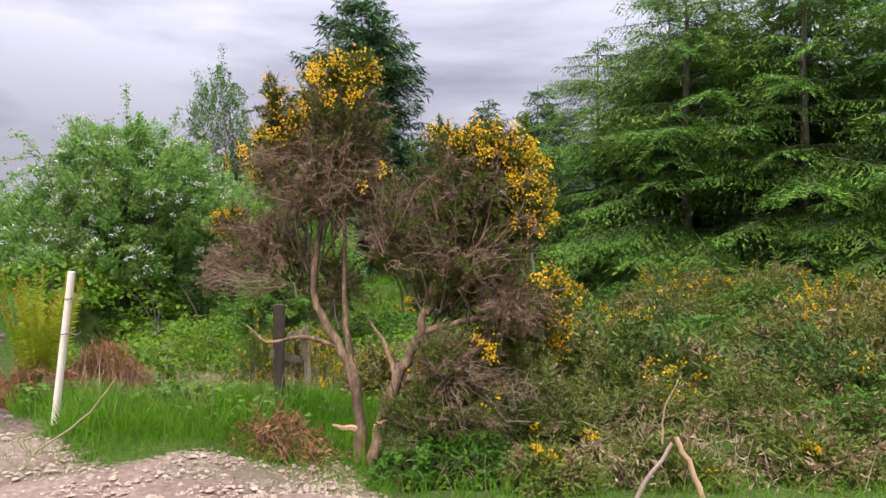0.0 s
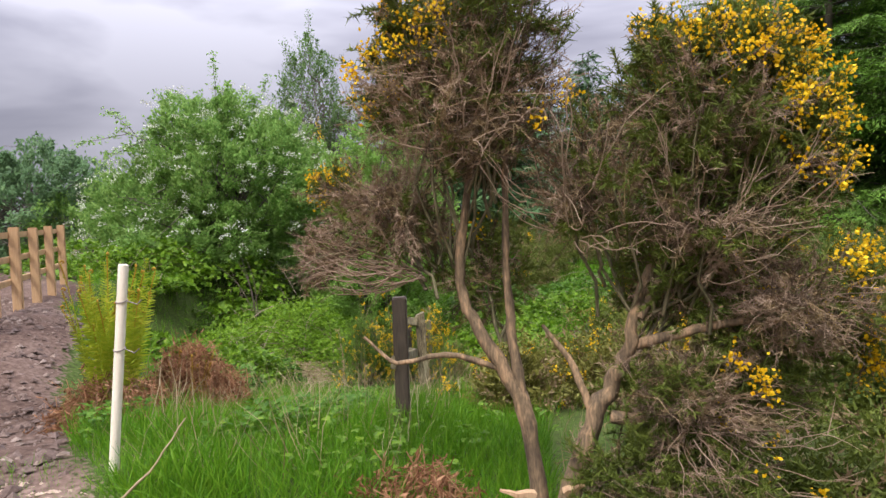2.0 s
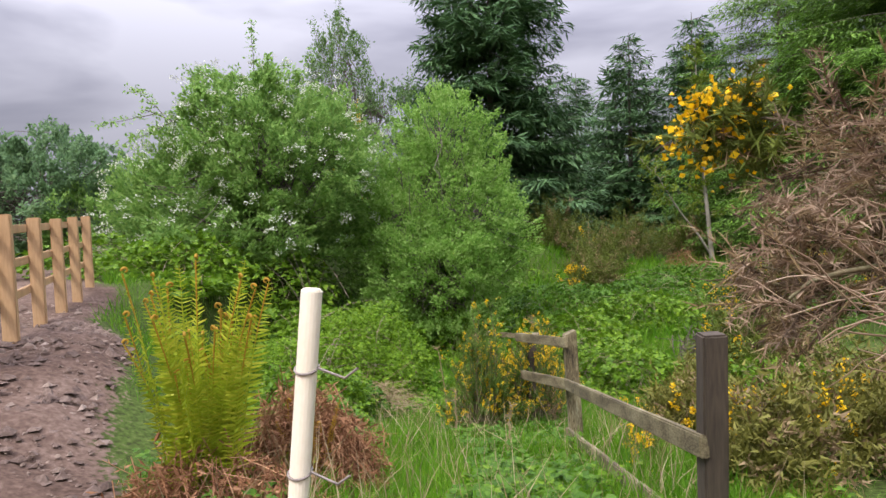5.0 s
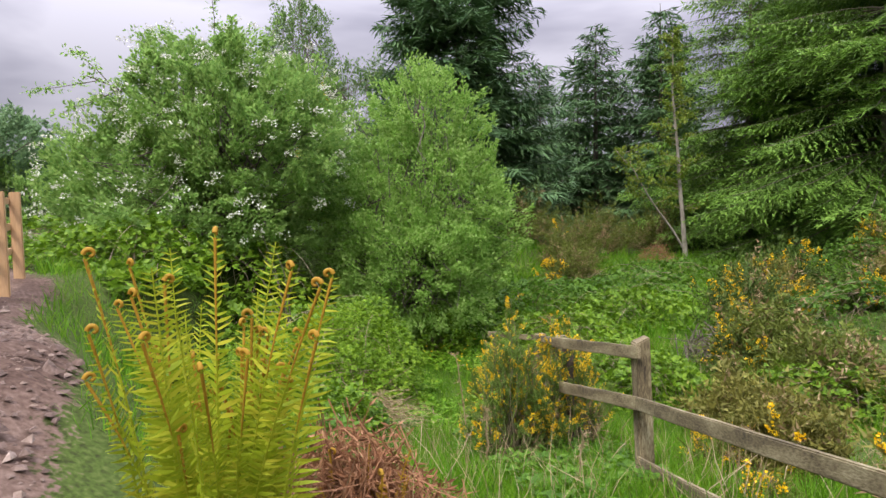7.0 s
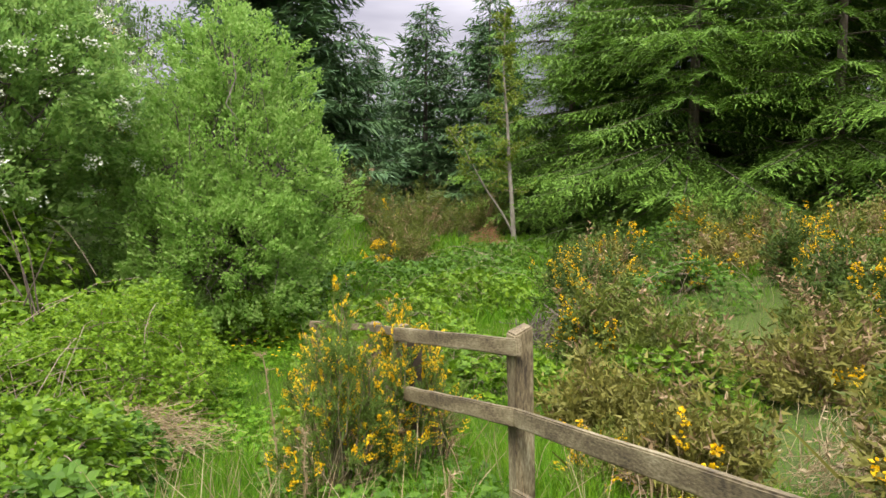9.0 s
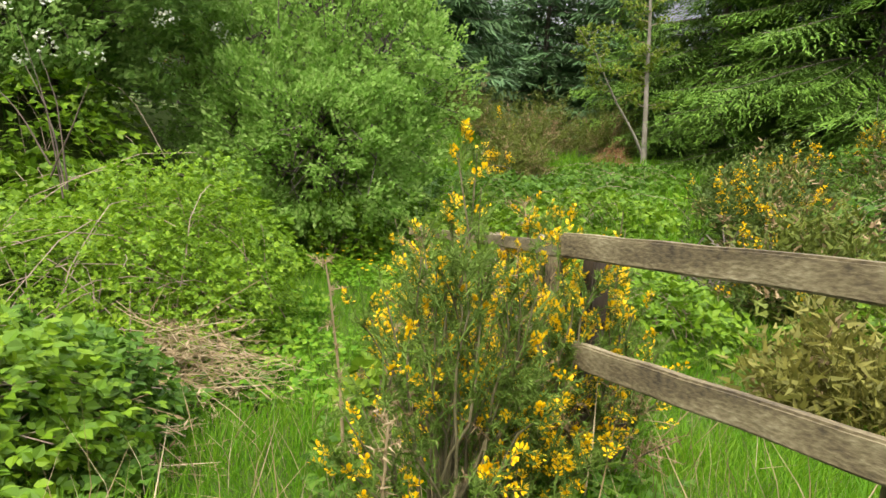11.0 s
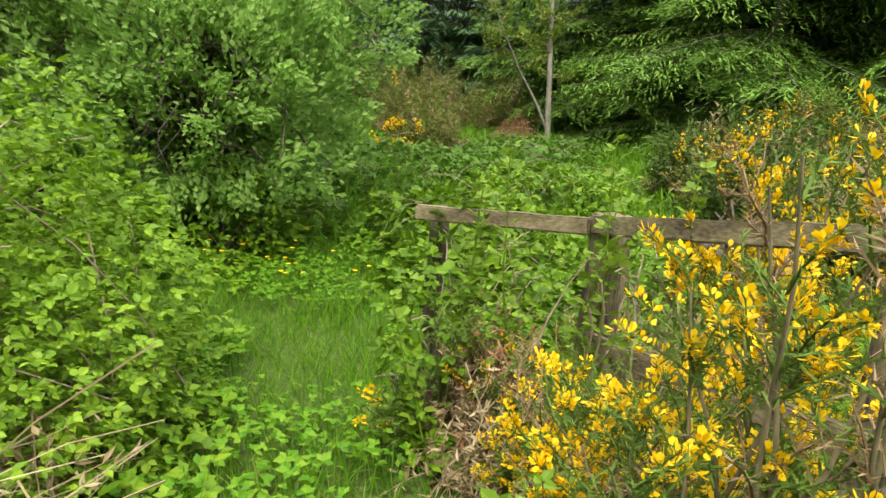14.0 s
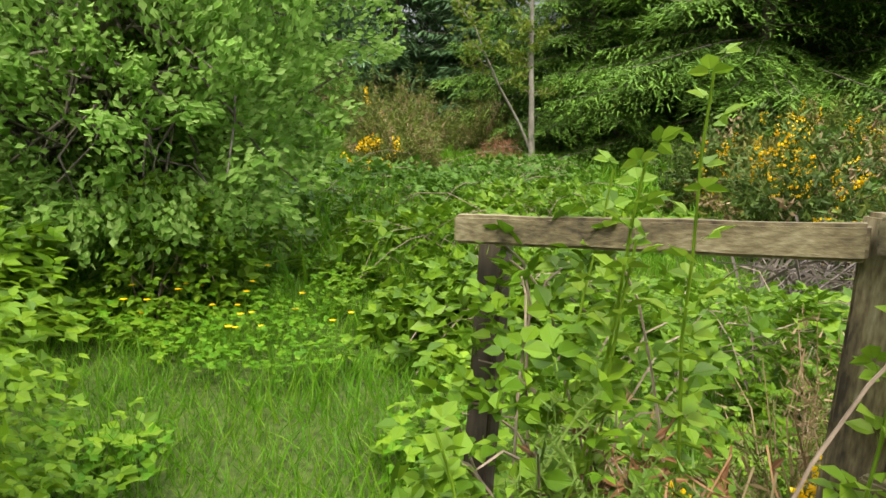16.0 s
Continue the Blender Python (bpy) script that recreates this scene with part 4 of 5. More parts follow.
def tall_gorse():
    x0, y0 = -0.75, 5.45
    t = thing("tall_gorse", (x0, y0, float(ground_z(x0, y0))), "tall old gorse, mostly dead brown twigs, edged with yellow flowers", "bush")
    base = np.array([x0, y0, float(ground_z(x0, y0))])

    def loc(p):
        return np.asarray(p, float) - base

    trunks = [
        ([(-0.72, 5.42, -0.5), (-0.69, 5.45, 0.0), (-0.76, 5.45, 0.46), (-0.89, 5.45, 0.72), (-1.08, 5.47, 1.03), (-1.12, 5.5, 1.29), (-1.0, 5.5, 1.9)], 0.062, 0.022),
        ([(-0.77, 5.45, 0.45), (-0.81, 5.47, 0.78), (-0.84, 5.5, 1.16), (-0.85, 5.5, 1.38), (-0.8, 5.5, 2.3)], 0.038, 0.015),
        ([(-0.64, 5.42, -0.5), (-0.52, 5.42, 0.02), (-0.42, 5.43, 0.31), (-0.30, 5.45, 0.59), (-0.20, 5.45, 0.77), (-0.14, 5.45, 1.02), (0.05, 5.5, 1.7)], 0.075, 0.024),
        ([(-0.17, 5.45, 0.80), (0.21, 5.4, 0.91), (0.44, 5.38, 0.95), (0.66, 5.35, 0.88), (0.95, 5.3, 0.92)], 0.032, 0.012),
        ([(-0.30, 5.43, 0.42), (0.06, 5.4, 0.37), (0.40, 5.38, 0.42)], 0.04, 0.012),
        ([(-0.90, 5.45, 0.68), (-1.16, 5.42, 0.77), (-1.29, 5.42, 0.75), (-1.48, 5.42, 0.70), (-1.66, 5.45, 0.86)], 0.022, 0.009),
        ([(-0.40, 5.43, 0.45), (-0.50, 5.5, 0.71), (-0.65, 5.55, 0.90)], 0.028, 0.012),
        ([(-0.14, 5.45, 0.95), (0.15, 5.6, 1.4), (0.45, 5.65, 1.9)], 0.04, 0.014),
    ]
    for pts, r0, r1 in trunks:
        p = np.array([loc(q) for q in pts])
        u = np.linspace(0, 1, len(p) * 4)
        q = np.stack([np.interp(u, np.linspace(0, 1, len(p)), p[:, k]) for k in range(3)], -1)
        for _ in range(2):
            q[1:-1] = (q[:-2] + 2 * q[1:-1] + q[2:]) / 4
        q[1:-1] += rng.normal(size=q[1:-1].shape) * r0 * 0.10
        rad = 0.9 * np.linspace(r0, r1, len(q)) * (1 + 0.07 * rng.normal(size=len(q)))
        tv, tf = tubes([(q, rad)], 9)
        tv = tv + rng.normal(size=tv.shape) * r0 * 0.045
        part_of("trunk" if r0 > 0.035 else "limb", raw_mesh("limb", tv, tf, M_GORSEBARK, True), t, "bare peeling grey-brown wood")
    for a, b in (((-0.72, 5.33, 0.02), (-0.90, 5.25, 0.07)), ((-0.56, 5.33, 0.05), (-0.46, 5.27, 0.10))):
        part_of("splinter", raw_mesh("splinter", *tubes([limb(loc(a), loc(b), 0.03, 0.008, 5, 0.2)], 5), M_SPLIT, False), t, "torn pale split wood")
    # clumps: centre, radii, twigs, dead share, flowers, foot of the limb
    clumps = [
        ((-0.88, 5.5, 2.62), (0.46, 0.45, 0.42), 200, 0.55, 70, (-0.95, 5.5, 1.6)),
        ((-1.05, 5.5, 2.15), (0.66, 0.6, 0.42), 330, 0.93, 8, (-1.15, 5.5, 1.3)),
        ((-1.55, 5.6, 1.55), (0.45, 0.5, 0.32), 190, 0.96, 0, (-1.24, 5.5, 1.15)),
        ((-1.98, 6.0, 1.74), (0.14, 0.16, 0.13), 40, 0.3, 34, (-1.35, 5.6, 1.4)),
        ((0.22, 5.5, 2.05), (0.56, 0.5, 0.42), 270, 0.55, 50, (0.02, 5.45, 1.1)),
        ((0.30, 5.45, 1.5), (0.55, 0.5, 0.4), 250, 0.70, 10, (0.05, 5.45, 1.0)),
        ((0.72, 5.5, 1.85), (0.20, 0.35, 0.5), 150, 0.35, 80, (0.3, 5.5, 1.4)),
        ((0.45, 5.5, 2.36), (0.32, 0.3, 0.18), 110, 0.25, 90, (0.2, 5.5, 1.7)),
        ((0.05, 5.5, 2.40), (0.22, 0.2, 0.14), 60, 0.2, 46, (0.1, 5.5, 1.7)),
        ((0.65, 5.3, 1.05), (0.36, 0.4, 0.28), 150, 0.9, 8, (0.5, 5.3, 0.98)),
        ((0.95, 5.3, 0.95), (0.10, 0.2, 0.32), 60, 0.3, 70, (0.7, 5.3, 1.0)),
        ((-0.38, 5.5, 1.75), (0.45, 0.5, 0.42), 170, 0.85, 6, (-0.2, 5.5, 1.0)),
        ((-1.52, 5.5, 2.28), (0.13, 0.16, 0.24), 50, 0.35, 36, (-1.2, 5.5, 1.9)),
        ((-1.42, 5.45, 2.72), (0.10, 0.1, 0.28), 34, 0.3, 16, (-1.25, 5.5, 2.2)),
        ((-1.28, 5.5, 2.50), (0.2, 0.2, 0.2), 60, 0.3, 36, (-1.15, 5.5, 2.0)),
        ((-0.80, 5.5, 3.02), (0.24, 0.22, 0.12), 60, 0.15, 60, (-0.88, 5.5, 2.4)),
        ((0.15, 5.35, 0.55), (0.5, 0.4, 0.3), 150, 0.75, 10, (-0.1, 5.42, 0.45)),
        ((0.0, 5.3, 0.12), (0.6, 0.45, 0.35), 170, 0.3, 4, (-0.3, 5.4, 0.2)),
        ((0.1, 5.65, 1.2), (0.42, 0.4, 0.35), 150, 0.4, 16, (-0.1, 5.5, 0.8)),
        ((0.55, 5.55, 0.7), (0.4, 0.4, 0.4), 150, 0.45, 14, (0.1, 5.5, 0.5)),
        ((-1.0, 5.75, 1.15), (0.4, 0.3, 0.3), 80, 0.6, 6, (-0.9, 5.55, 0.8)),
        ((-1.95, 5.55, 1.32), (0.12, 0.2, 0.18), 46, 1.0, 0, (-1.5, 5.5, 1.3)),
    ]
    dead, live, tips, limbs = [], [], [], []
    for c, r, n, share, fl, foot in clumps:
        c, r, foot = np.array(c), np.array(r), np.array(foot)
        hubs = []
        for i in range(max(3, n // 26)):
            e = c + random_dirs(1)[0] * r * rng.uniform(0.25, 0.7)
            ln = limb(loc(foot + rng.normal(size=3) * 0.05), loc(e), 0.011, 0.004, 7, 0.34)
            limbs.append(ln)
            hubs.append(ln[0])
        top = []
        for i in range(n):
            h = hubs[rng.integers(len(hubs))][rng.integers(3, 7)]
            d = random_dirs(1)[0]
            e = loc(c + d * r * rng.uniform(0.7, 1.12))
            s0 = h + (e - h) * 0.15
            p = wander(s0, e, 4, 0.22, 0.05)
            kind = dead if rng.uniform() < share else live
            kind.append((p, np.linspace(0.0034, 0.0012, 4)))
            top.append(e)
            for j in range(2):
                k = rng.integers(1, 3)
                e2 = p[k] + unit(unit(p[-1] - p[0]) + rng.normal(size=3) * 0.6) * rng.uniform(0.08, 0.2)
                kind.append((np.array([p[k], e2]), np.array([0.0022, 0.001])))
        top = np.array(top)
        if fl:
            score = top[:, 2] + 0.6 * np.abs(top[:, 0] - loc((-0.35, 0, 0))[0]) - 0.3 * top[:, 1]
            best = top[np.argsort(-score)[: max(6, int(fl * 1.1))]]
            tips.append(best[rng.integers(len(best), size=fl)])
    bare = []
    for c, r, n, foot in (((-1.75, 5.35, 1.30), (0.28, 0.3, 0.16), 34, (-1.3, 5.45, 1.2)), ((0.75, 5.15, 0.98), (0.35, 0.25, 0.14), 24, (0.4, 5.35, 0.94)), ((-0.35, 5.1, 1.8), (0.6, 0.25, 0.45), 22, (-0.5, 5.4, 1.4)), ((0.3, 5.05, 1.65), (0.5, 0.25, 0.4), 22, (0.1, 5.4, 1.2)), ((0.35, 5.1, 0.3), (0.5, 0.25, 0.3), 26, (0.0, 5.35, 0.45)), ((-1.1, 5.0, 2.2), (0.5, 0.2, 0.35), 14, (-1.0, 5.35, 1.8))):
        for i in range(n):
            e = np.array(c) + random_dirs(1)[0] * np.array(r)
            f0 = np.array(foot) + (e - np.array(foot)) * rng.uniform(0.0, 0.5)
            whip = limb(loc(f0), loc(e), 0.0042, 0.0014, 8, 0.2, rng.choice([-0.18, -0.1, 0.12]))
            bare.append(whip)
            for j in range(2):
                b = whip[0][rng.integers(3, 7)]
                bare.append(limb(b, b + unit(e - np.array(foot) + rng.normal(size=3) * 0.4) * rng.uniform(0.08, 0.2), 0.0022, 0.001, 4, 0.2, 0.1))
    tagged(part_of("bare_twig_mass", raw_mesh("bare_twig_mass", *tubes(bare, 4), M_GORSEPALE, True), t, "pale bare twigs"), kind="stuff")
    tagged(part_of("branch_work", raw_mesh("branch_work", *tubes(limbs, 4), M_GORSEMOSS, True), t), kind="stuff")
    shades = [[], [], []]
    for ln in dead:
        g = noise.noise(Vector(ln[0][-1]) * 2.6 + Vector((4.0, 1.0, 2.0))) + 0.35 * rng.normal()
        shades[0 if g < -0.22 else 1 if g < 0.2 else 2].append(ln)
    for lines, mat, look_ in ((shades[0], M_GORSEDARK, "dark brown dead twigs"), (shades[1], M_GORSEDEAD, "dry brown twigs"), (shades[2], M_GORSEPALE, "bleached pinkish-brown twigs")):
        tagged(part_of("dead_twig_mass", raw_mesh("dead_twig_mass", *tubes(lines, 3), mat), t, look_), kind="stuff")
        P, A, s = spines_on(lines, 34, 0.036)
        tagged(part_of("dead_spine_mass", raw_mesh("dead_spine_mass", *scatter(P, A, random_dirs(len(P)), s, FINE), mat), t, look_), kind="stuff")
    tagged(part_of("live_twig_mass", raw_mesh("live_twig_mass", *tubes(live, 3), M_GORSE), t), kind="stuff")
    P, A, s = spines_on(live, 46, 0.040)
    tagged(part_of("green_spine_mass", raw_mesh("green_spine_mass", *scatter(P, A, random_dirs(len(P)), s, SPINE1), M_GORSE), t, "dull green spines"), kind="stuff")
    tp = np.repeat(np.concatenate(tips), 11, 0)
    tp = tp + rng.normal(size=tp.shape) * np.array([0.028, 0.028, 0.04])
    tagged(part_of("flower_mass", raw_mesh("flower_mass", *scatter(tp, unit(random_dirs(len(tp)) + np.array([0, 0, 0.4])), random_dirs(len(tp)), 0.021 * rng.uniform(0.8, 1.4, len(tp)), PETAL), M_FLOWER), t, "bright yellow flowers"), kind="stuff")


tall_gorse()

# ---- gorse along the old fence ----


def flowering_gorse(at, height, radius, label, leaders, bloom, dead=0.1, lean=(-0.25, -0.2), spire=0.0, side=16, flower=0.019):
    """Gorse beside the path: leaders set with bristling side shoots, flower spikes on the shoots' ends."""
    z0 = float(ground_z(*at))
    t = thing("gorse_bush", (at[0], at[1], z0), label, "bush", "gorse bushes")
    stems, green, dry, spikes = [], [], [], []
    for i in range(leaders):
        d = random_dirs(1)[0]
        d[2] = abs(d[2]) + 0.25
        d = unit(d)
        e = d * np.array([radius, radius, height]) * rng.uniform(0.75, 1.05) + np.array([lean[0], lean[1], 0]) * rng.uniform(0, 1)
        if i == 0 and spire:
            e = np.array([0.02, 0.0, spire])
        foot = np.array([rng.normal() * 0.07, rng.normal() * 0.07, -0.08])
        p = wander(foot, e, 8, 0.16, 0.04)
        stems.append((p, np.linspace(0.011, 0.0025, 8)))
        up = unit(p[-1] - p[3])
        withered = rng.uniform() < dead
        for j in range(side):
            q = rng.uniform(0.3, 1.0) ** 0.7
            b = np.array([np.interp(q, np.linspace(0, 1, 8), p[:, k]) for k in range(3)])
            ln = rng.uniform(0.10, 0.30) * (1.25 - 0.55 * q)
            sd = unit(up * 0.75 + random_dirs(1)[0] * 0.8 + np.array([0, 0, 0.25]))
            sp = wander(b, b + sd * ln, 4, 0.15, 0.06)
            old = withered or (q < 0.55 and rng.uniform() < 0.35 + dead)
            (dry if old else green).append((sp, np.linspace(0.0035, 0.0012, 4)))
            patch = noise.noise(Vector(b) * 2.4 + Vector((at[0], at[1], 5.0)))
            if not old and q > 0.42 and rng.uniform() < bloom * (1.35 if patch > 0 else 0.4):
                spikes.append(sp)
    tagged(part_of("stem_mass", raw_mesh("stem_mass", *tubes(stems, 5), M_GORSEMOSS, True), t), kind="stuff")
    for lines, mat, what, per in ((green, M_GORSEGREEN, "green", 46), (dry, M_GORSEDEAD, "dead", 26)):
        if lines:
            P, A, s = spines_on(lines, per, 0.027, 0.55, 0.0)
            tagged(part_of(what + "_spine_mass", raw_mesh(what + "_spine_mass", *merged(tubes(lines, 3), scatter(P, A, random_dirs(len(P)), s, SPINE1)), mat), t), kind="stuff")
    if spikes:
        P, A, N = [], [], []
        for sp in spikes:
            k = int(rng.integers(14, 32))
            q = rng.uniform(0.35, 1.05, k)[:, None]
            o = random_dirs(k)
            P.append(sp[1] + (sp[-1] - sp[1]) * q + o * 0.008)
            A.append(unit(o + unit(sp[-1] - sp[0]) * 0.7))
            N.append(unit(np.array([0, 0, 1.0]) + o * 0.5))
        P, A, N = np.concatenate(P), np.concatenate(A), np.concatenate(N)
        tagged(part_of("flower_mass", raw_mesh("flower_mass", *scatter(P, A, N, flower * rng.uniform(0.7, 1.25, len(P)), PEA), M_FLOWER), t, "bright yellow flowers"), kind="stuff")
    return t


flowering_gorse((-3.32, 11.62), 1.55, 0.5, "tall feathery green gorse with yellow flowers on its spires", 46, 0.16, 0.03, lean=(-0.1, -0.1), spire=1.6)
flowering_gorse((-3.3, 12.95), 1.5, 0.48, "green gorse covered in yellow flowers by the old fence", 32, 0.5, 0.06, spire=1.82)
flowering_gorse((-2.5, 12.3), 1.5, 0.6, "green gorse covered in yellow flowers by the old fence", 36, 0.45, 0.08)
flowering_gorse((-2.85, 11.95), 1.35, 0.45, "small gorse in bloom against the fence post", 30, 0.4, 0.05)
flowering_gorse((-3.4, 13.2), 0.85, 0.4, "low sprawling gorse with large yellow flowers", 24, 0.75, 0.12, lean=(-0.12, -0.1), flower=0.021)
flowering_gorse((-3.1, 13.7), 0.95, 0.52, "low sprawling gorse with large yellow flowers", 26, 0.75, 0.15, flower=0.021)
flowering_gorse((-2.45, 13.95), 1.75, 0.5, "green gorse with yellow flowers by the rail", 24, 0.65, 0.12)
flowering_gorse((-3.12, 14.45), 0.8, 0.45, "low half-dead gorse with a few yellow flowers", 18, 0.4, 0.45)
flowering_gorse((-3.33, 14.85), 0.85, 0.36, "half-dead gorse under the rail's end", 14, 0.15, 0.6)
gorse_bush((-2.35, 15.1), 0.9, 0.6, "half-dead gorse behind the fence", 160, 0.5, 170, per=60)
gorse_bush((-1.7, 9.4), 0.4, 0.3, "small gorse in bloom under the rail", 420, 0.1, 70, per=50)
gorse_bush((-1.35, 11.2), 0.6, 0.5, "small gorse in bloom behind the fence", 560, 0.2, 110, per=50)

# ---- undergrowth on the bank ----
for i in range(68):
    u, v = rng.uniform(), rng.uniform() ** 0.8
    y = 7.6 + 19.0 * v
    x = np.interp(y, [7.6, 14, 20, 28], [-0.2, -0.3, 1.8, 6.0]) + u * np.interp(y, [8, 28], [8.5, 14])
    if y < 9.5 and x < 0.3:
        continue
    tall = rng.uniform(0.65, 1.25) * (1 + 0.02 * y)
    bloom = int(rng.choice([0, 60, 160, 300, 480, 700]))
    gorse_bush((x, y), tall, rng.uniform(0.8, 1.4), "dull green and brown gorse scrub" + (" with yellow flowers" if bloom > 100 else ""), bloom, rng.choice([0.06, 0.12, 0.22]), 140, per=40, spine=0.095, blade=SPRIG, green=(M_GORSE, M_SCRUB, M_OLIVE)[i % 3], group="scrub on the bank", flower=0.034, patches=int(rng.integers(1, 3)))
for x, y, h, r, fl in ((-0.9, 8.7, 0.85, 0.6, 320), (-0.1, 9.4, 1.0, 0.8, 420), (-1.0, 10.6, 0.9, 0.6, 300), (0.6, 8.8, 1.0, 0.8, 260)):
    gorse_bush((x, y), h, r, "green gorse scrub with yellow flowers behind the old fence", fl, 0.12, 170, per=44, spine=0.06, blade=SPRIG, group="scrub on the bank", green=M_OLIVE, patches=2, flower=0.028)
for x, y, r, h in ((1.0, 5.7, 0.6, 0.5), (2.0, 6.4, 0.8, 0.6), (3.3, 6.6, 0.9, 0.65), (0.9, 7.2, 0.8, 0.65), (2.9, 5.1, 0.7, 0.42), (4.6, 7.6, 1.0, 0.8), (0.5, 8.4, 0.7, 0.55), (2.2, 8.0, 0.9, 0.75), (1.7, 4.9, 0.55, 0.35), (4.2, 5.7, 0.8, 0.55), (0.75, 4.6, 0.4, 0.3), (5.6, 6.6, 0.9, 0.7)):
    gorse_bush((x, y), h, r, "low half-dead gorse scrub with scattered yellow flowers", int(rng.choice([40, 120, 260])), 0.2, 240, per=44, spine=0.052, blade=SPRIG, flower=0.024, group="scrub on the bank", patches=int(rng.integers(1, 3)))
for x, y, rx, h, n in ((3.4, 9.6, 1.0, 0.8, 1100), (1.0, 14.2, 1.2, 0.7, 1200), (5.5, 13.5, 1.6, 1.0, 1500), (8.5, 17.0, 2.0, 1.1, 1700), (4.2, 19.0, 1.5, 0.9, 1200), (-0.8, 15.8, 1.0, 0.7, 1100), (7.5, 24.0, 1.8, 1.0, 1200), (11.5, 20.5, 2.2, 1.2, 1600), (2.2, 11.2, 0.9, 0.7, 1000)):
    bramble((x, y), [(0, 0, 0.1, rx, rx * 0.9, h, 1.0)], n, "leafy green bramble among the gorse scrub", 0.08, M_NETTLE if x > 1.5 else M_BRAMBLE, 20, leaf=THREE)
for x, y, rx, h, n in ((4.0, 6.0, 0.7, 0.5, 700), (0.15, 5.0, 0.45, 0.3, 800), (-0.3, 4.75, 0.25, 0.2, 300)):
    bramble((x, y), [(0, 0, 0.05, rx, rx * 0.9, h, 1.0)], n, "dark green nettles at the foot of the gorse", 0.065, M_NETTLE, 14)
# hollow and far side of the valley
for x, y, rx, h, n in ((-1.6, 20.5, 1.6, 0.7, 1500), (0.4, 22.5, 2.0, 0.8, 1500), (1.2, 26.0, 2.2, 0.7, 1400), (-1.8, 24.0, 1.8, 0.9, 1300), (-2.2, 18.2, 1.0, 0.5, 1000), (3.0, 28.5, 2.0, 0.7, 900), (-8.2, 16.8, 1.8, 0.6, 1900), (-6.6, 18.2, 1.4, 0.8, 1400), (-10.5, 16.5, 1.8, 0.7, 1200), (-4.6, 19.8, 0.7, 0.9, 700), (-12.5, 17.5, 2.0, 0.8, 900), (-9.0, 18.4, 1.8, 1.1, 1600), (-7.4, 17.3, 1.3, 1.1, 1200), (-10.2, 17.2, 1.4, 0.9, 1000), (-8.0, 13.2, 0.8, 0.3, 900), (-9.2, 15.2, 1.0, 0.3, 900)):
    bramble((x, y), [(0, 0, 0.05, rx, rx * 0.9, h, 1.0)], n, "leafy green bramble and nettles filling the hollow", 0.10, M_NETTLE if y > 23 else M_BRAMBLE, 16, leaf=THREE)
for x, y, h, r, fl in ((-8.9, 25.5, 5.1, 0.9, 900), (-0.6, 27.5, 1.5, 1.2, 300), (-0.2, 31.0, 2.2, 1.8, 60), (1.6, 35.0, 2.4, 2.2, 0), (-1.8, 34.0, 2.6, 2.2, 0), (4.4, 36.0, 2.2, 2.0, 0)):
    gorse_bush((x, y), h, r, "dark tall gorse at the head of the hollow", fl, 0.2, 240, per=60, spine=0.11, group="gorse in the hollow", flower=0.05)

# ---- ferns ----


PINNA = shape([(0, 0, 0), (0.06, 0.1, 0.01), (0.072, 0.3, 0), (0.05, 0.65, -0.04), (0, 1, -0.18), (-0.05, 0.65, -0.04), (-0.072, 0.3, 0), (-0.06, 0.1, 0.01)], [(0, 1, 7), (1, 2, 6), (1, 6, 7), (2, 3, 5), (2, 5, 6), (3, 4, 5)])


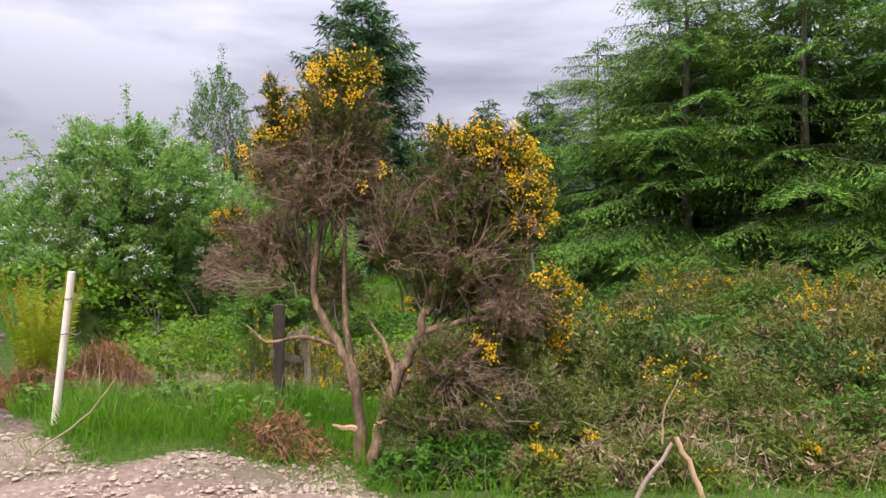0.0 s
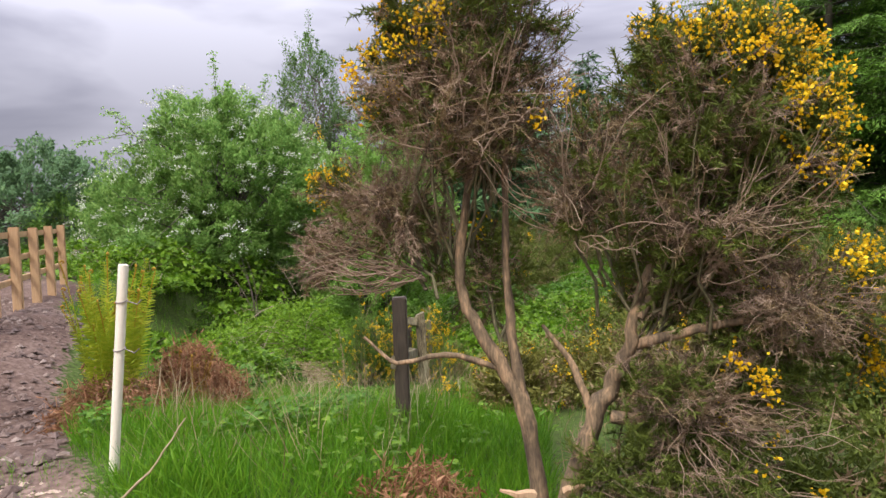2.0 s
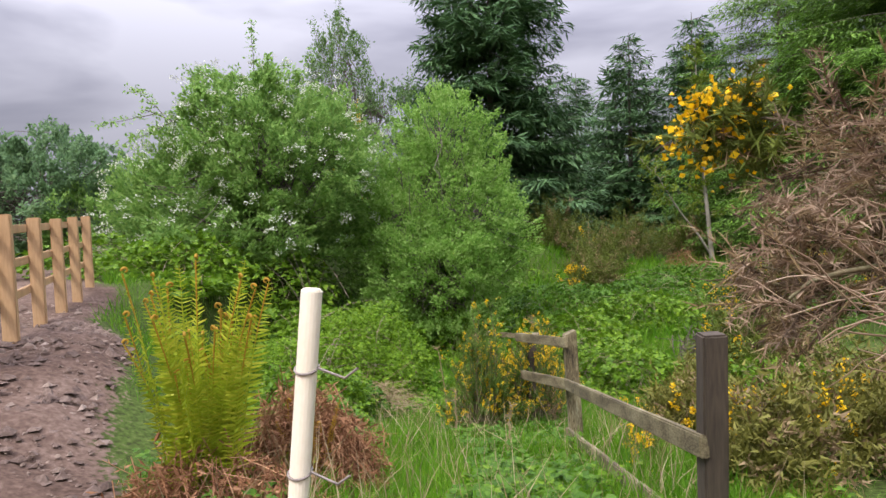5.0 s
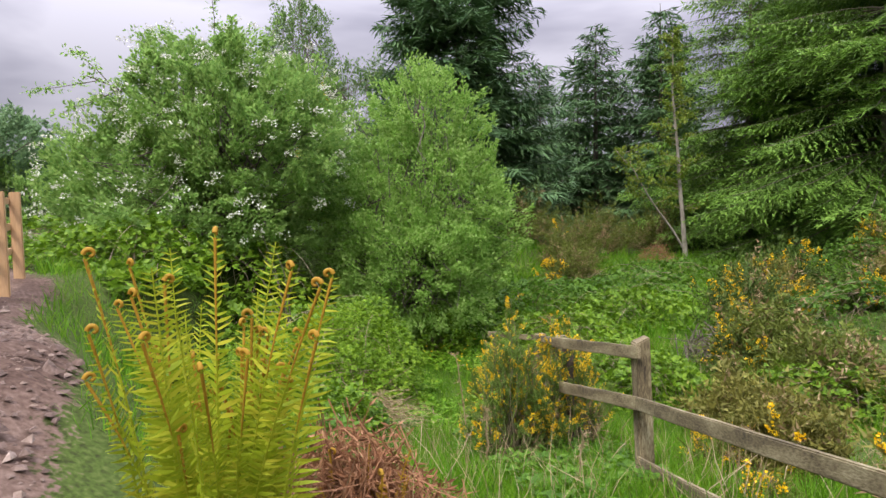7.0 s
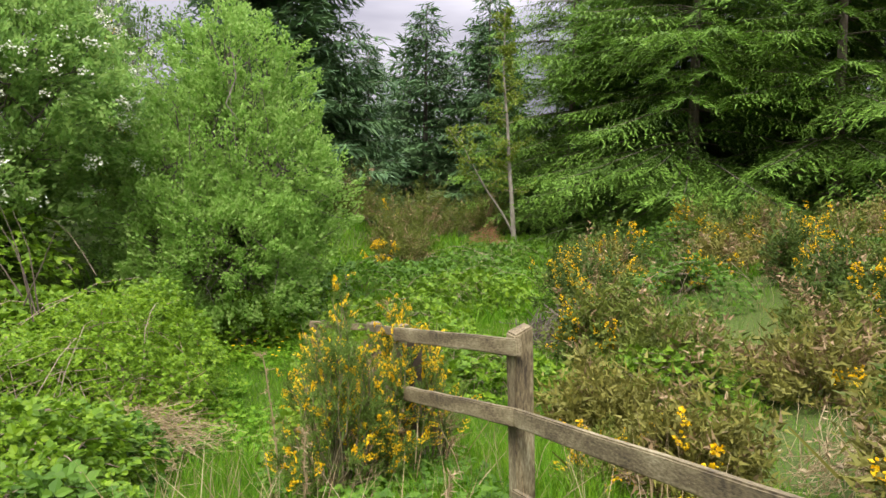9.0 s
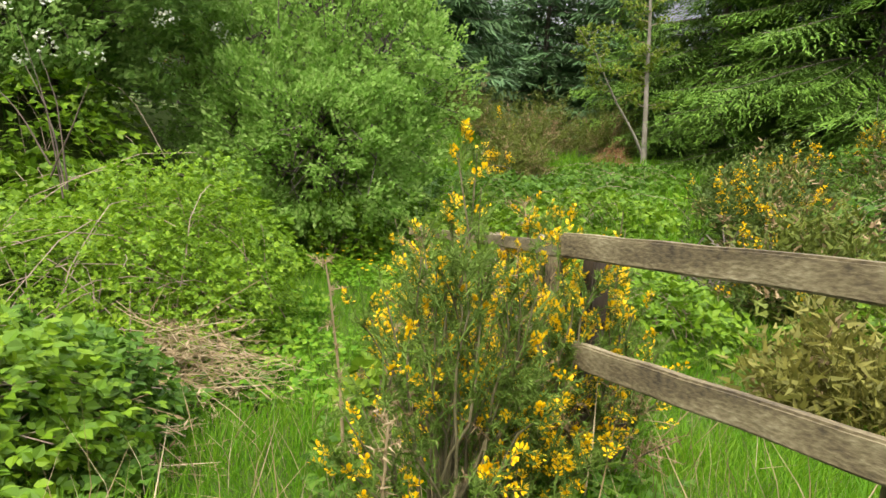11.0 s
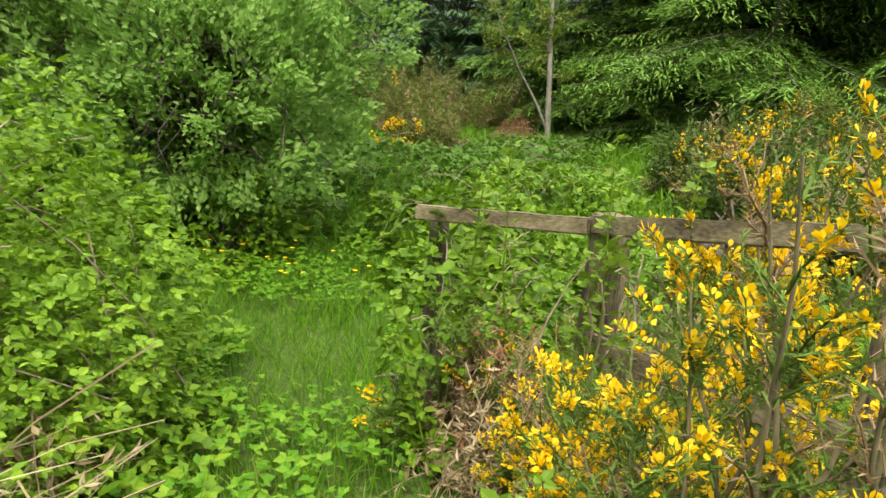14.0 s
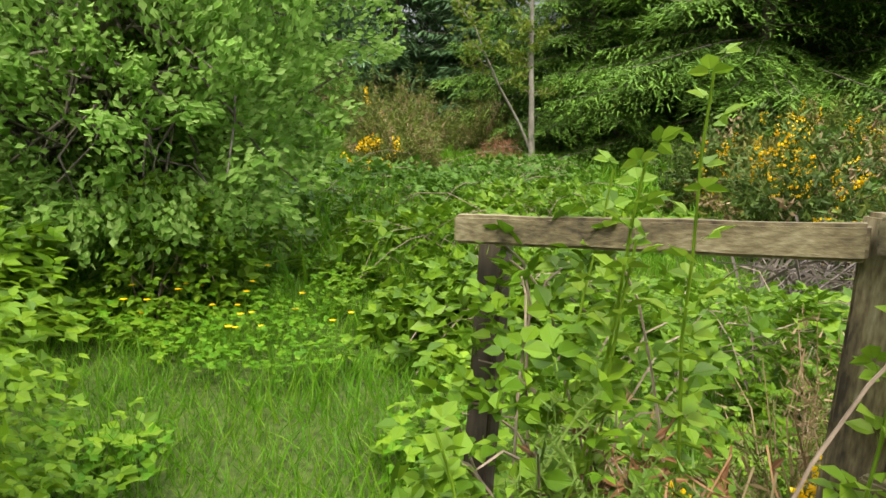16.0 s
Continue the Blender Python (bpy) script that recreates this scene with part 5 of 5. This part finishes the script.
def fern_clump(at, fronds, height, label, mat=M_FERN, spread=0.22):
    z0 = float(ground_z(*at))
    t = thing("fern", (at[0], at[1], z0), label, "fern")
    for i in range(fronds):
        a = rng.uniform(0, 2 * np.pi)
        h = height * rng.uniform(0.62, 1.02)
        out = rng.uniform(0.05, spread) * h
        foot = np.array([math.cos(a), math.sin(a), 0]) * rng.uniform(0.02, 0.2)
        s = np.linspace(0, 1, 14)
        dirv = np.array([math.cos(a), math.sin(a), 0])
        p = foot + dirv * (out * s ** 1.7)[:, None] + np.array([0, 0, 1.0]) * (h * s)[:, None] + rng.normal(size=3) * 0.05 * h * (s ** 2)[:, None]
        v = [tubes([(p, np.linspace(0.006, 0.0025, 14))], 4)]
        m = int(36 * h) + 6
        q = np.linspace(0.12, 0.985, m)
        pos = np.stack([np.interp(q, s, p[:, k]) for k in range(3)], -1)
        ax = unit(np.stack([np.interp(q, s, np.gradient(p[:, k])) for k in range(3)], -1))
        turn = rng.uniform(0, 6.3)
        ref = np.array([math.cos(turn), math.sin(turn), 0.1])
        side = unit(np.cross(ax, ref))
        face = unit(np.cross(side, ax))
        ln = 0.078 * h * np.clip(np.sin(np.pi * np.clip(q * 0.82 + 0.1, 0, 1)), 0.05, 1) ** 0.8
        for sg in (-1, 1):
            al = unit(side * sg + ax * 0.4 + rng.normal(size=ax.shape) * 0.14 + face * 0.15)
            v.append(scatter(pos, al, face + rng.normal(size=ax.shape) * 0.3, ln * rng.uniform(0.85, 1.1, m), PINNA))
        part_of("frond", raw_mesh("frond", *merged(*v), mat), t)
        if rng.uniform() < 0.45:
            th = np.linspace(0, 5.2, 16)
            rr = 0.019 * (1 - th / 6.6)
            e = p[-1]
            curl = np.array([e + dirv * (-0.019 + r_ * math.cos(k)) + np.array([0, 0, r_ * math.sin(k)]) for k, r_ in zip(th, rr)])
            stalk = np.array([np.interp(np.linspace(0.74, 0.99, 6), s, p[:, k]) for k in range(3)]).T
            part_of("crozier", raw_mesh("crozier", *merged(tubes([(curl, np.linspace(0.009, 0.005, 16))], 6), tubes([(stalk, np.linspace(0.003, 0.006, 6))], 5)), M_FERNTIP, True), t, "curled rusty frond tip")
    return t


fern_clump((-4.48, 7.22), 42, 1.42, "tall yellow-green fern with uncurling rusty frond tips beside the track")
fern_clump((-4.65, 7.5), 20, 1.36, "tall yellow-green fern with uncurling rusty frond tips beside the track")
fern_clump((-4.15, 7.9), 9, 0.75, "young rusty fern fronds over dead bracken", M_FERNTIP)


def litter(at, r, h, n, label, mat=M_DEADFERN, length=0.35, name="dead_bracken", width=0.004, lie=1.0):
    """A heap of dry stalks and fronds."""
    z0 = float(ground_z(*at))
    t = thing(name, (at[0], at[1], z0), label, "plant litter")
    lines = []
    for i in range(n):
        d = random_dirs(1)[0]
        c = np.array([d[0] * r, d[1] * r, abs(d[2]) * h]) * rng.uniform(0.55, 1.0)
        gz = float(ground_z(at[0] + c[0], at[1] + c[1])) - z0
        c[2] = max(c[2] + min(gz, 0), gz + 0.01)
        dr = unit((np.array([d[0], d[1], -0.5 + rng.normal() * 0.3]) + rng.normal(size=3) * 0.6) * np.array([1, 1, lie]))
        lines.append(limb(c - dr * length * 0.5, c + dr * length * 0.5 * rng.uniform(0.5, 1.3), width, width * 0.4, 4, 0.2))
    tagged(part_of("stalk_mass", raw_mesh("stalk_mass", *tubes(lines, 3), mat), t), kind="stuff")
    P, A, s = spines_on(lines, 8, 0.05, 0.6)
    tagged(part_of("withered_leaf_mass", raw_mesh("withered_leaf_mass", *scatter(P, A, random_dirs(len(P)), s, NARROW), mat), t), kind="stuff")
    return t


litter((-4.2, 8.1), 0.55, 0.8, 1100, "rusty brown heap of dead bracken below the ferns")
litter((-4.4, 7.15), 0.6, 0.42, 650, "rusty brown dead bracken round the fern's foot")
litter((-1.35, 5.35), 0.45, 0.22, 260, "rusty dead bracken at the edge of the gravel")
litter((-5.1, 13.6), 0.6, 0.7, 210, "pale dry bramble canes in a tangle", M_DRYGRASS, 0.95, "dry_canes", 0.0038, 0.14)
litter((-5.1, 12.2), 0.5, 0.4, 90, "pale dry bramble canes in a tangle", M_DRYGRASS, 0.6, "dry_canes", 0.004, 0.15)
litter((1.2, 18.0), 1.0, 0.5, 160, "grey dead branches in the ditch", M_BARK, 0.9, "dead_branches", 0.014)
litter((3.3, 31.5), 0.8, 0.9, 200, "rusty dead bracken by the thin tree", M_DEADFERN, 0.6)
for x, y in ((1.25, 5.0), (2.2, 5.1), (1.8, 6.0)):
    litter((x, y), 0.6, 0.4, 70, "bleached dry stalks among the scrub", M_DRYGRASS, 0.4, "dry_stalks", 0.0035)
for x, y in ((1.6, 9.6), (3.0, 8.0), (0.7, 6.6), (2.6, 10.6), (5.0, 10.8), (0.2, 10.2)):
    litter((x, y), 0.7, 0.5, 170, "bleached dry stalks among the scrub", M_DRYGRASS, 0.5, "dry_stalks", 0.004)

# ---- brambles close to the path ----
bramble((-5.5, 12.1), [(0, 0, 0.0, 0.8, 1.0, 0.62, 1.0)], 4200, "broad-leaved green bramble beside the path", 0.08, M_NETTLE, stems=30)
bramble((-5.0, 10.2), [(0, 0, 0.0, 0.6, 0.8, 0.4, 1.0)], 1200, "nettles and bramble leaves beside the path", 0.10, M_NETTLE, 16)
bramble((-3.40, 15.0), [(0, 0, 0.3, 0.36, 0.4, 0.8, 1.0)], 170, "upright bramble shoots with broad leaves at the fence", 0.085, M_BRAMBLE, stems=26)
bramble((-2.75, 14.35), [(0, 0, 0.4, 0.4, 0.35, 0.85, 1.0)], 80, "upright bramble shoots with broad pale leaves at the fence", 0.085, M_SHOOT, stems=26)
bramble((-3.15, 15.25), [(0, 0, 0.5, 0.5, 0.35, 0.75, 1.0)], 280, "bramble climbing over the rail's end", 0.08, M_BRAMBLE, stems=26)
bramble((-3.55, 12.4), [(0, 0, 0.05, 0.32, 0.4, 0.6, 1.0)], 170, "bramble with broad fresh leaves under the gorse", 0.11, M_SHOOT, stems=16)
bramble((-3.45, 13.3), [(0, 0, 0.0, 0.3, 0.5, 0.5, 1.0)], 170, "bramble leaves under the gorse", 0.12, stems=14)
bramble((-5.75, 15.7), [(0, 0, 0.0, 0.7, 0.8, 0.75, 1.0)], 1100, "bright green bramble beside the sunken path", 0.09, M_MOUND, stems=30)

bramble((-1.0, 16.8), [(0, 0, 0.1, 1.1, 1.0, 0.7, 1.0)], 1300, "leafy green bramble behind the fence", 0.09, stems=30)
bramble((-1.6, 18.6), [(0, 0, 0.1, 1.2, 1.0, 0.6, 1.0)], 1300, "leafy green bramble behind the fence", 0.09, stems=30, leaf=THREE)
bramble((-4.7, 19.3), [(0, 0, 0.3, 0.45, 0.4, 0.8, 1.0)], 420, "bramble climbing into the willow", 0.1, stems=20)
litter((-5.3, 14.6), 0.35, 0.5, 120, "pale dry bramble canes in a tangle", M_DRYGRASS, 0.6, "dry_canes", 0.004, 0.15)
litter((-3.2, 14.55), 0.42, 0.6, 260, "bleached dry stalks under the fence", M_DRYGRASS, 0.4, "dry_stalks", 0.0035)
litter((-3.15, 14.8), 0.4, 0.75, 320, "rusty dead gorse twigs under the rail", M_DEADFERN, 0.3, "dead_twigs", 0.003)


def bramble_shoot(x, y, top, label="upright young bramble shoot with fresh pale leaves"):
    z0 = float(ground_z(x, y))
    t = thing("bramble_shoot", (x, y, z0), label, "bramble", "bramble shoots")
    h = top - z0
    p, r = limb((0, 0, -0.02), (rng.normal() * 0.1, rng.normal() * 0.1, h), 0.006, 0.003, 10, 0.08)
    part_of("cane", raw_mesh("cane", *tubes([(p, r)], 5), M_SHOOT, True), t)
    n = int(h / 0.06)
    q = np.linspace(0.35, 1, n)
    pos = np.stack([np.interp(q, np.linspace(0, 1, 10), p[:, k]) for k in range(3)], -1)
    a = np.arange(n) * 2.4 + rng.uniform(0, 6)
    al = np.stack([np.cos(a), np.sin(a), 0.35 + 0.5 * q], -1)
    nor = np.tile([0, 0, 1.0], (n, 1)) + rng.normal(size=(n, 3)) * 0.25
    part_of("foliage", raw_mesh("foliage", *scatter(pos, al, nor, rng.uniform(0.09, 0.125, n) * (1.15 - 0.5 * q), TRIFOLIATE), M_SHOOT), t, "pale green leaves")


for x, y, top in ((-3.2, 14.75, -0.28), (-3.05, 14.6, -0.36), (-2.85, 14.4, -0.22), (-2.7, 14.2, -0.3), (-3.45, 15.1, -0.5), (-3.5, 14.9, -0.62), (-3.55, 14.6, -1.0), (-3.6, 13.2, -0.95), (-3.55, 13.6, -1.05), (-3.5, 12.6, -0.75), (-3.35, 14.95, -0.45), (-5.2, 13.9, -1.1), (-5.4, 14.4, -0.9)):
    bramble_shoot(x, y, top)

# ---- thin larch ----


def thin_tree():
    at = (4.6, 32.0)
    t = thing("young_larch", (*at, float(ground_z(*at))), "thin pale-barked young tree with sparse new leaves", "tree")
    main = limb((0, 0, -0.2), (-0.6, 0, 9.2), 0.11, 0.015, 14, 0.04)
    side = limb(main[0][1], (-2.9, -0.3, 4.6), 0.05, 0.012, 9, 0.08, 0.05)
    part_of("trunk", raw_mesh("trunk", *tubes([main], 8), M_PALEBARK, True), t, "pale grey trunk")
    part_of("limb", raw_mesh("limb", *tubes([side], 6), M_PALEBARK, True), t)
    tw = []
    for src, lo, hi, n in ((main, 3, 13, 60), (side, 3, 8, 16)):
        for i in range(n):
            k = rng.uniform(lo, hi)
            b = np.array([np.interp(k, np.arange(len(src[0])), src[0][:, j]) for j in range(3)])
            a = rng.uniform(0, 6.3)
            r = rng.uniform(0.5, 1.6) * (1.15 - b[2] / 10)
            tw.append(limb(b, b + np.array([math.cos(a) * r, math.sin(a) * r, r * rng.uniform(0.1, 0.7)]), 0.014, 0.004, 6, 0.15))
    tagged(part_of("twig_mass", raw_mesh("twig_mass", *tubes(tw, 3), M_TWIG), t), kind="stuff")
    P, A, s = spines_on(tw, 44, 0.13, 0.3, 0.25)
    P = P + rng.normal(size=P.shape) * 0.06
    part_of("crown", raw_mesh("crown", *scatter(P, A, random_dirs(len(P)), s, LEAF), M_LARCH), t, "sparse pale green leaves")


thin_tree()

# ---- grass ----


def grass(name, n, xr, yr, height, label, mat=M_GRASS, keep=None, width=1.0, edge=0.55):
    x = rng.uniform(*xr, n)
    y = rng.uniform(*yr, n)
    ok = on_track(x, y) < edge * rng.uniform(size=n)
    if keep is not None:
        ok &= keep(x, y)
    x, y = x[ok], y[ok]
    p = np.stack([x, y, ground_z(x, y) - 0.01], -1)
    clump = np.array([noise.noise(Vector((a * 1.3, b * 1.3, 0))) for a, b in zip(x, y)])
    h = height * (1 + 0.6 * clump) * rng.uniform(0.5, 1.3, len(x))
    lean = np.stack([rng.normal(size=len(x)) * 0.4, rng.normal(size=len(x)) * 0.4, np.ones(len(x))], -1)
    v, f = scatter(p, lean, random_dirs(len(x)) * np.array([1, 1, 0.1]), h, (BLADE[0] * np.array([width, 1, 1]), BLADE[1]))
    tagged(new(name, raw_mesh(name, v, f, mat)), label, "grass", kind="stuff")


def off_mound(x, y):
    return ((x + 6.5) / 1.6) ** 2 + ((y - 14.4) / 2.2) ** 2 > 1


grass("grass", 54000, (-5.2, -0.6), (5.1, 13.0), 0.25, "lush long green grass beside the path and fence", keep=off_mound)
grass("grass", 52000, (-6.2, 1.5), (13.0, 21.0), 0.2, "lush bright green grass in the hollow", keep=off_mound, width=1.3)
grass("grass", 18000, (-8.0, 8.0), (20.0, 34.0), 0.4, "green grass up the valley", width=3.0)
grass("grass", 14000, (-14.0, -5.2), (8.8, 19.0), 0.24, "green grass on the bank behind the ferns", width=1.6)
grass("grass", 15000, (-4.8, -0.3), (4.2, 5.7), 0.12, "short green grass at the edge of the gravel", width=0.9, edge=1.3)
grass("grass", 9000, (-0.6, 11.0), (8.0, 22.0), 0.22, "green grass between the scrub", width=1.3)
grass("grass", 9000, (-0.5, 6.5), (3.2, 8.0), 0.16, "short green grass between the scrub", width=0.9)
grass("dry_grass", 4500, (-0.6, 9.0), (4.4, 20.0), 0.34, "bleached dry grass between the scrub", M_DRYGRASS, width=0.6)
grass("dry_grass", 1500, (-4.6, -1.5), (5.4, 13.0), 0.5, "scattered dry grass stalks", M_DRYGRASS, width=0.4)

# ---- gravel ----


def gravel(name, n, xr, yr, lo, hi, label, mat=M_STONE):
    x, y = rng.uniform(*xr, n), rng.uniform(*yr, n)
    ok = on_track(x, y) > rng.uniform(0.3, 0.9, n)
    x, y = x[ok], y[ok]
    k = len(x)
    s = lo * (hi / lo) ** (rng.uniform(size=k) ** 2.2)
    bv = np.array([(1, 0, 0), (0.3, 0.95, 0.1), (-0.8, 0.6, -0.1), (-0.8, -0.6, 0.1), (0.3, -0.95, -0.1), (0.25, 0.2, 0.9), (-0.3, -0.15, 0.85)])
    bf = np.array([(0, 1, 5), (1, 2, 5), (2, 6, 5), (2, 3, 6), (3, 4, 6), (4, 5, 6), (4, 0, 5), (0, 4, 3), (0, 3, 1), (1, 3, 2)])
    sc = rng.uniform(0.55, 1.25, (k, 1, 3)) * np.array([1, 1, 0.62])
    jit = 1 + 0.22 * rng.normal(size=(k, len(bv), 1))
    a = rng.uniform(0, 6.3, k)
    v = bv[None] * sc * jit * s[:, None, None]
    c, d = np.cos(a)[:, None], np.sin(a)[:, None]
    v = np.stack([v[..., 0] * c - v[..., 1] * d, v[..., 0] * d + v[..., 1] * c, v[..., 2]], -1)
    v += np.stack([x, y, ground_z(x, y) + s * 0.25], -1)[:, None]
    f = bf[None] + (np.arange(k) * len(bv))[:, None, None]
    tagged(new(name, raw_mesh(name, v.reshape(-1, 3), f.reshape(-1, 3), mat)), label, "gravel", kind="stuff")


gravel("gravel", 8000, (-4.6, 0.0), (2.2, 5.4), 0.008, 0.032, "loose grey-brown gravel on the track")
gravel("mud_clods", 5000, (-9.0, -3.6), (5.0, 10.5), 0.012, 0.075, "lumps of dark churned mud on the track", M_CLOD)
gravel("gravel", 2600, (-10.0, -3.6), (5.0, 12.0), 0.010, 0.055, "stones in the churned mud of the track", M_MUDSTONE)


# ---- sticks, dead stems and small flowers ----


def stick(pts, r0, r1, label, mat=M_TWIG, name="stick"):
    p = np.array(pts, float)
    u = np.linspace(0, 1, 12)
    q = np.stack([np.interp(u, np.linspace(0, 1, len(p)), p[:, k]) for k in range(3)], -1)
    for _ in range(3):
        q[1:-1] = (q[:-2] + 2 * q[1:-1] + q[2:]) / 4
    q[1:-1] += rng.normal(size=q[1:-1].shape) * r0 * 0.3
    tagged(new(name, raw_mesh(name, *tubes([(q, np.linspace(r0, r1, 12))], 6), mat, True)), label, "stick")


stick([(-3.05, 4.75, -0.03), (-2.75, 5.0, 0.2), (-2.6, 5.15, 0.48)], 0.009, 0.004, "thin pale cane leaning over the gravel's edge", M_DRYGRASS)
stick([(1.72, 4.0, -0.35), (1.58, 4.02, 0.05), (1.46, 4.05, 0.32)], 0.022, 0.016, "cut pale stick standing in the scrub", M_SPLIT)
stick([(1.0, 3.95, -0.3), (1.25, 4.0, 0.05), (1.44, 4.06, 0.28)], 0.018, 0.012, "grey fallen branch in the scrub")
stick([(1.46, 4.3, 0.2), (1.5, 4.4, 0.42), (1.66, 4.5, 0.62)], 0.008, 0.003, "dry bare stem above the scrub", M_DRYGRASS)


for ax, ay, az, bx, by, bz in ((-7.2, 15.5, -0.6, -7.75, 15.9, 1.0), (-7.1, 15.4, -0.5, -7.45, 15.7, 0.75), (-7.3, 15.5, -0.4, -6.95, 15.6, 0.5), (-7.35, 15.6, -0.3, -8.2, 15.8, 0.6), (-7.15, 15.45, -0.5, -7.9, 16.2, 0.7)):
    stick([(ax + 0.35, ay, az), ((ax + bx) / 2 + 0.41, (ay + by) / 2, (az + bz) / 2 + 0.12), (bx + 0.35, by, bz)], 0.011, 0.003, "grey dead branch leaning in the bramble mound", M_DARKWOOD, "dead_branch")


def dead_stem(x, y, h, label="bleached dead gorse stem with dry spines"):
    z0 = float(ground_z(x, y))
    t = thing("dead_gorse", (x, y, z0), label, "dead plant")
    ln = limb((0, 0, -0.05), (rng.normal() * 0.08, rng.normal() * 0.05, h), 0.010, 0.004, 9, 0.12)
    part_of("stem", raw_mesh("stem", *tubes([ln], 6), M_DRYGRASS, True), t)
    tw = []
    for i in range(26):
        b = ln[0][rng.integers(2, 9)]
        tw.append(limb(b, b + unit(rng.normal(size=3) + np.array([0, 0, 0.5])) * rng.uniform(0.03, 0.09), 0.0028, 0.001, 3, 0.1))
    tagged(part_of("twig_mass", raw_mesh("twig_mass", *tubes(tw, 3), M_DRYGRASS), t), kind="stuff")
    P, A, s = spines_on(tw + [ln] * 8, 12, 0.03)
    tagged(part_of("dead_spine_mass", raw_mesh("dead_spine_mass", *scatter(P, A, random_dirs(len(P)), s, SPINE1), M_DRYGRASS), t), kind="stuff")


dead_stem(-3.84, 12.1, 1.15)
dead_stem(-3.62, 12.35, 0.8)
dead_stem(-3.45, 12.0, 0.7)
dead_stem(-3.6, 11.2, 0.6)
dead_stem(-2.9, 9.9, 0.6)
for i in range(22):
    x, y = -4.2 + rng.normal() * 0.55, 18.7 + rng.normal() * 0.35
    z0 = float(ground_z(x, y))
    t = thing("buttercup", (x, y, z0), "small yellow buttercup in the grass", "flower", "buttercups")
    h = rng.uniform(0.2, 0.35)
    part_of("stem", raw_mesh("stem", *tubes([limb((0, 0, 0), (0, 0, h), 0.003, 0.002, 3, 0.1)], 3), M_GRASS), t)
    a = np.linspace(0, 6.28, 6)[:5]
    al = np.stack([np.cos(a), np.sin(a), np.full(5, 0.4)], -1)
    part_of("bloom", raw_mesh("bloom", *scatter(np.tile([0.0, 0.0, h], (5, 1)), al, np.tile([0.0, 0.0, 1.0], (5, 1)), np.full(5, 0.032), BROAD), M_FLOWER), t, "yellow petals")


# ---- small leafy plants in the grass ----


def seedlings(n, xr, yr, lo, hi, label, mat, keep):
    x, y = rng.uniform(*xr, n), rng.uniform(*yr, n)
    patch = np.array([noise.noise(Vector((a * 0.9, b * 0.9, 7.0))) for a, b in zip(x, y)])
    ok = (patch > -0.05) & keep(x, y) & (on_track(x, y) < 0.2)
    x, y = x[ok], y[ok]
    k = len(x)
    p = np.stack([x, y, ground_z(x, y) + rng.uniform(0.06, 0.26, k)], -1)
    a = rng.uniform(0, 6.3, k)
    al = np.stack([np.cos(a), np.sin(a), rng.uniform(-0.1, 0.5, k)], -1)
    nor = np.tile([0, 0, 1.0], (k, 1)) + rng.normal(size=(k, 3)) * 0.3
    tagged(new("ground_plants", raw_mesh("ground_plants", *scatter(p, al, nor, rng.uniform(lo, hi, k), THREE), mat)), label, "plants", kind="stuff")


def beside_path(x, y):
    mid = np.interp(y, [5, 7, 9, 10, 12, 14, 19], [-3.5, -3.5, -3.45, -3.75, -4.3, -4.1, -3.9])
    return np.abs(x - mid) > np.interp(y, [5, 12, 20], [0.45, 0.32, 0.6])


seedlings(6500, (-5.2, -2.2), (6.0, 14.0), 0.04, 0.085, "nettle and bramble seedlings in the grass", M_NETTLE, beside_path)
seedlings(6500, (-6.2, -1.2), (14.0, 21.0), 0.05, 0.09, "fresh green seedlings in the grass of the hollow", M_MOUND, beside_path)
seedlings(5000, (-4.0, 8.0), (20.0, 31.0), 0.10, 0.2, "leafy ground cover up the valley", M_BRAMBLE, off_mound)
seedlings(900, (-4.2, -0.5), (5.3, 8.5), 0.035, 0.07, "docks and nettles in the grass by the track", M_BRAMBLE, beside_path)
seedlings(6000, (-5.6, -3.0), (13.0, 20.5), 0.03, 0.065, "small clover and nettle leaves along the grassy path", M_GRASS, lambda x, y: x < -2.9)
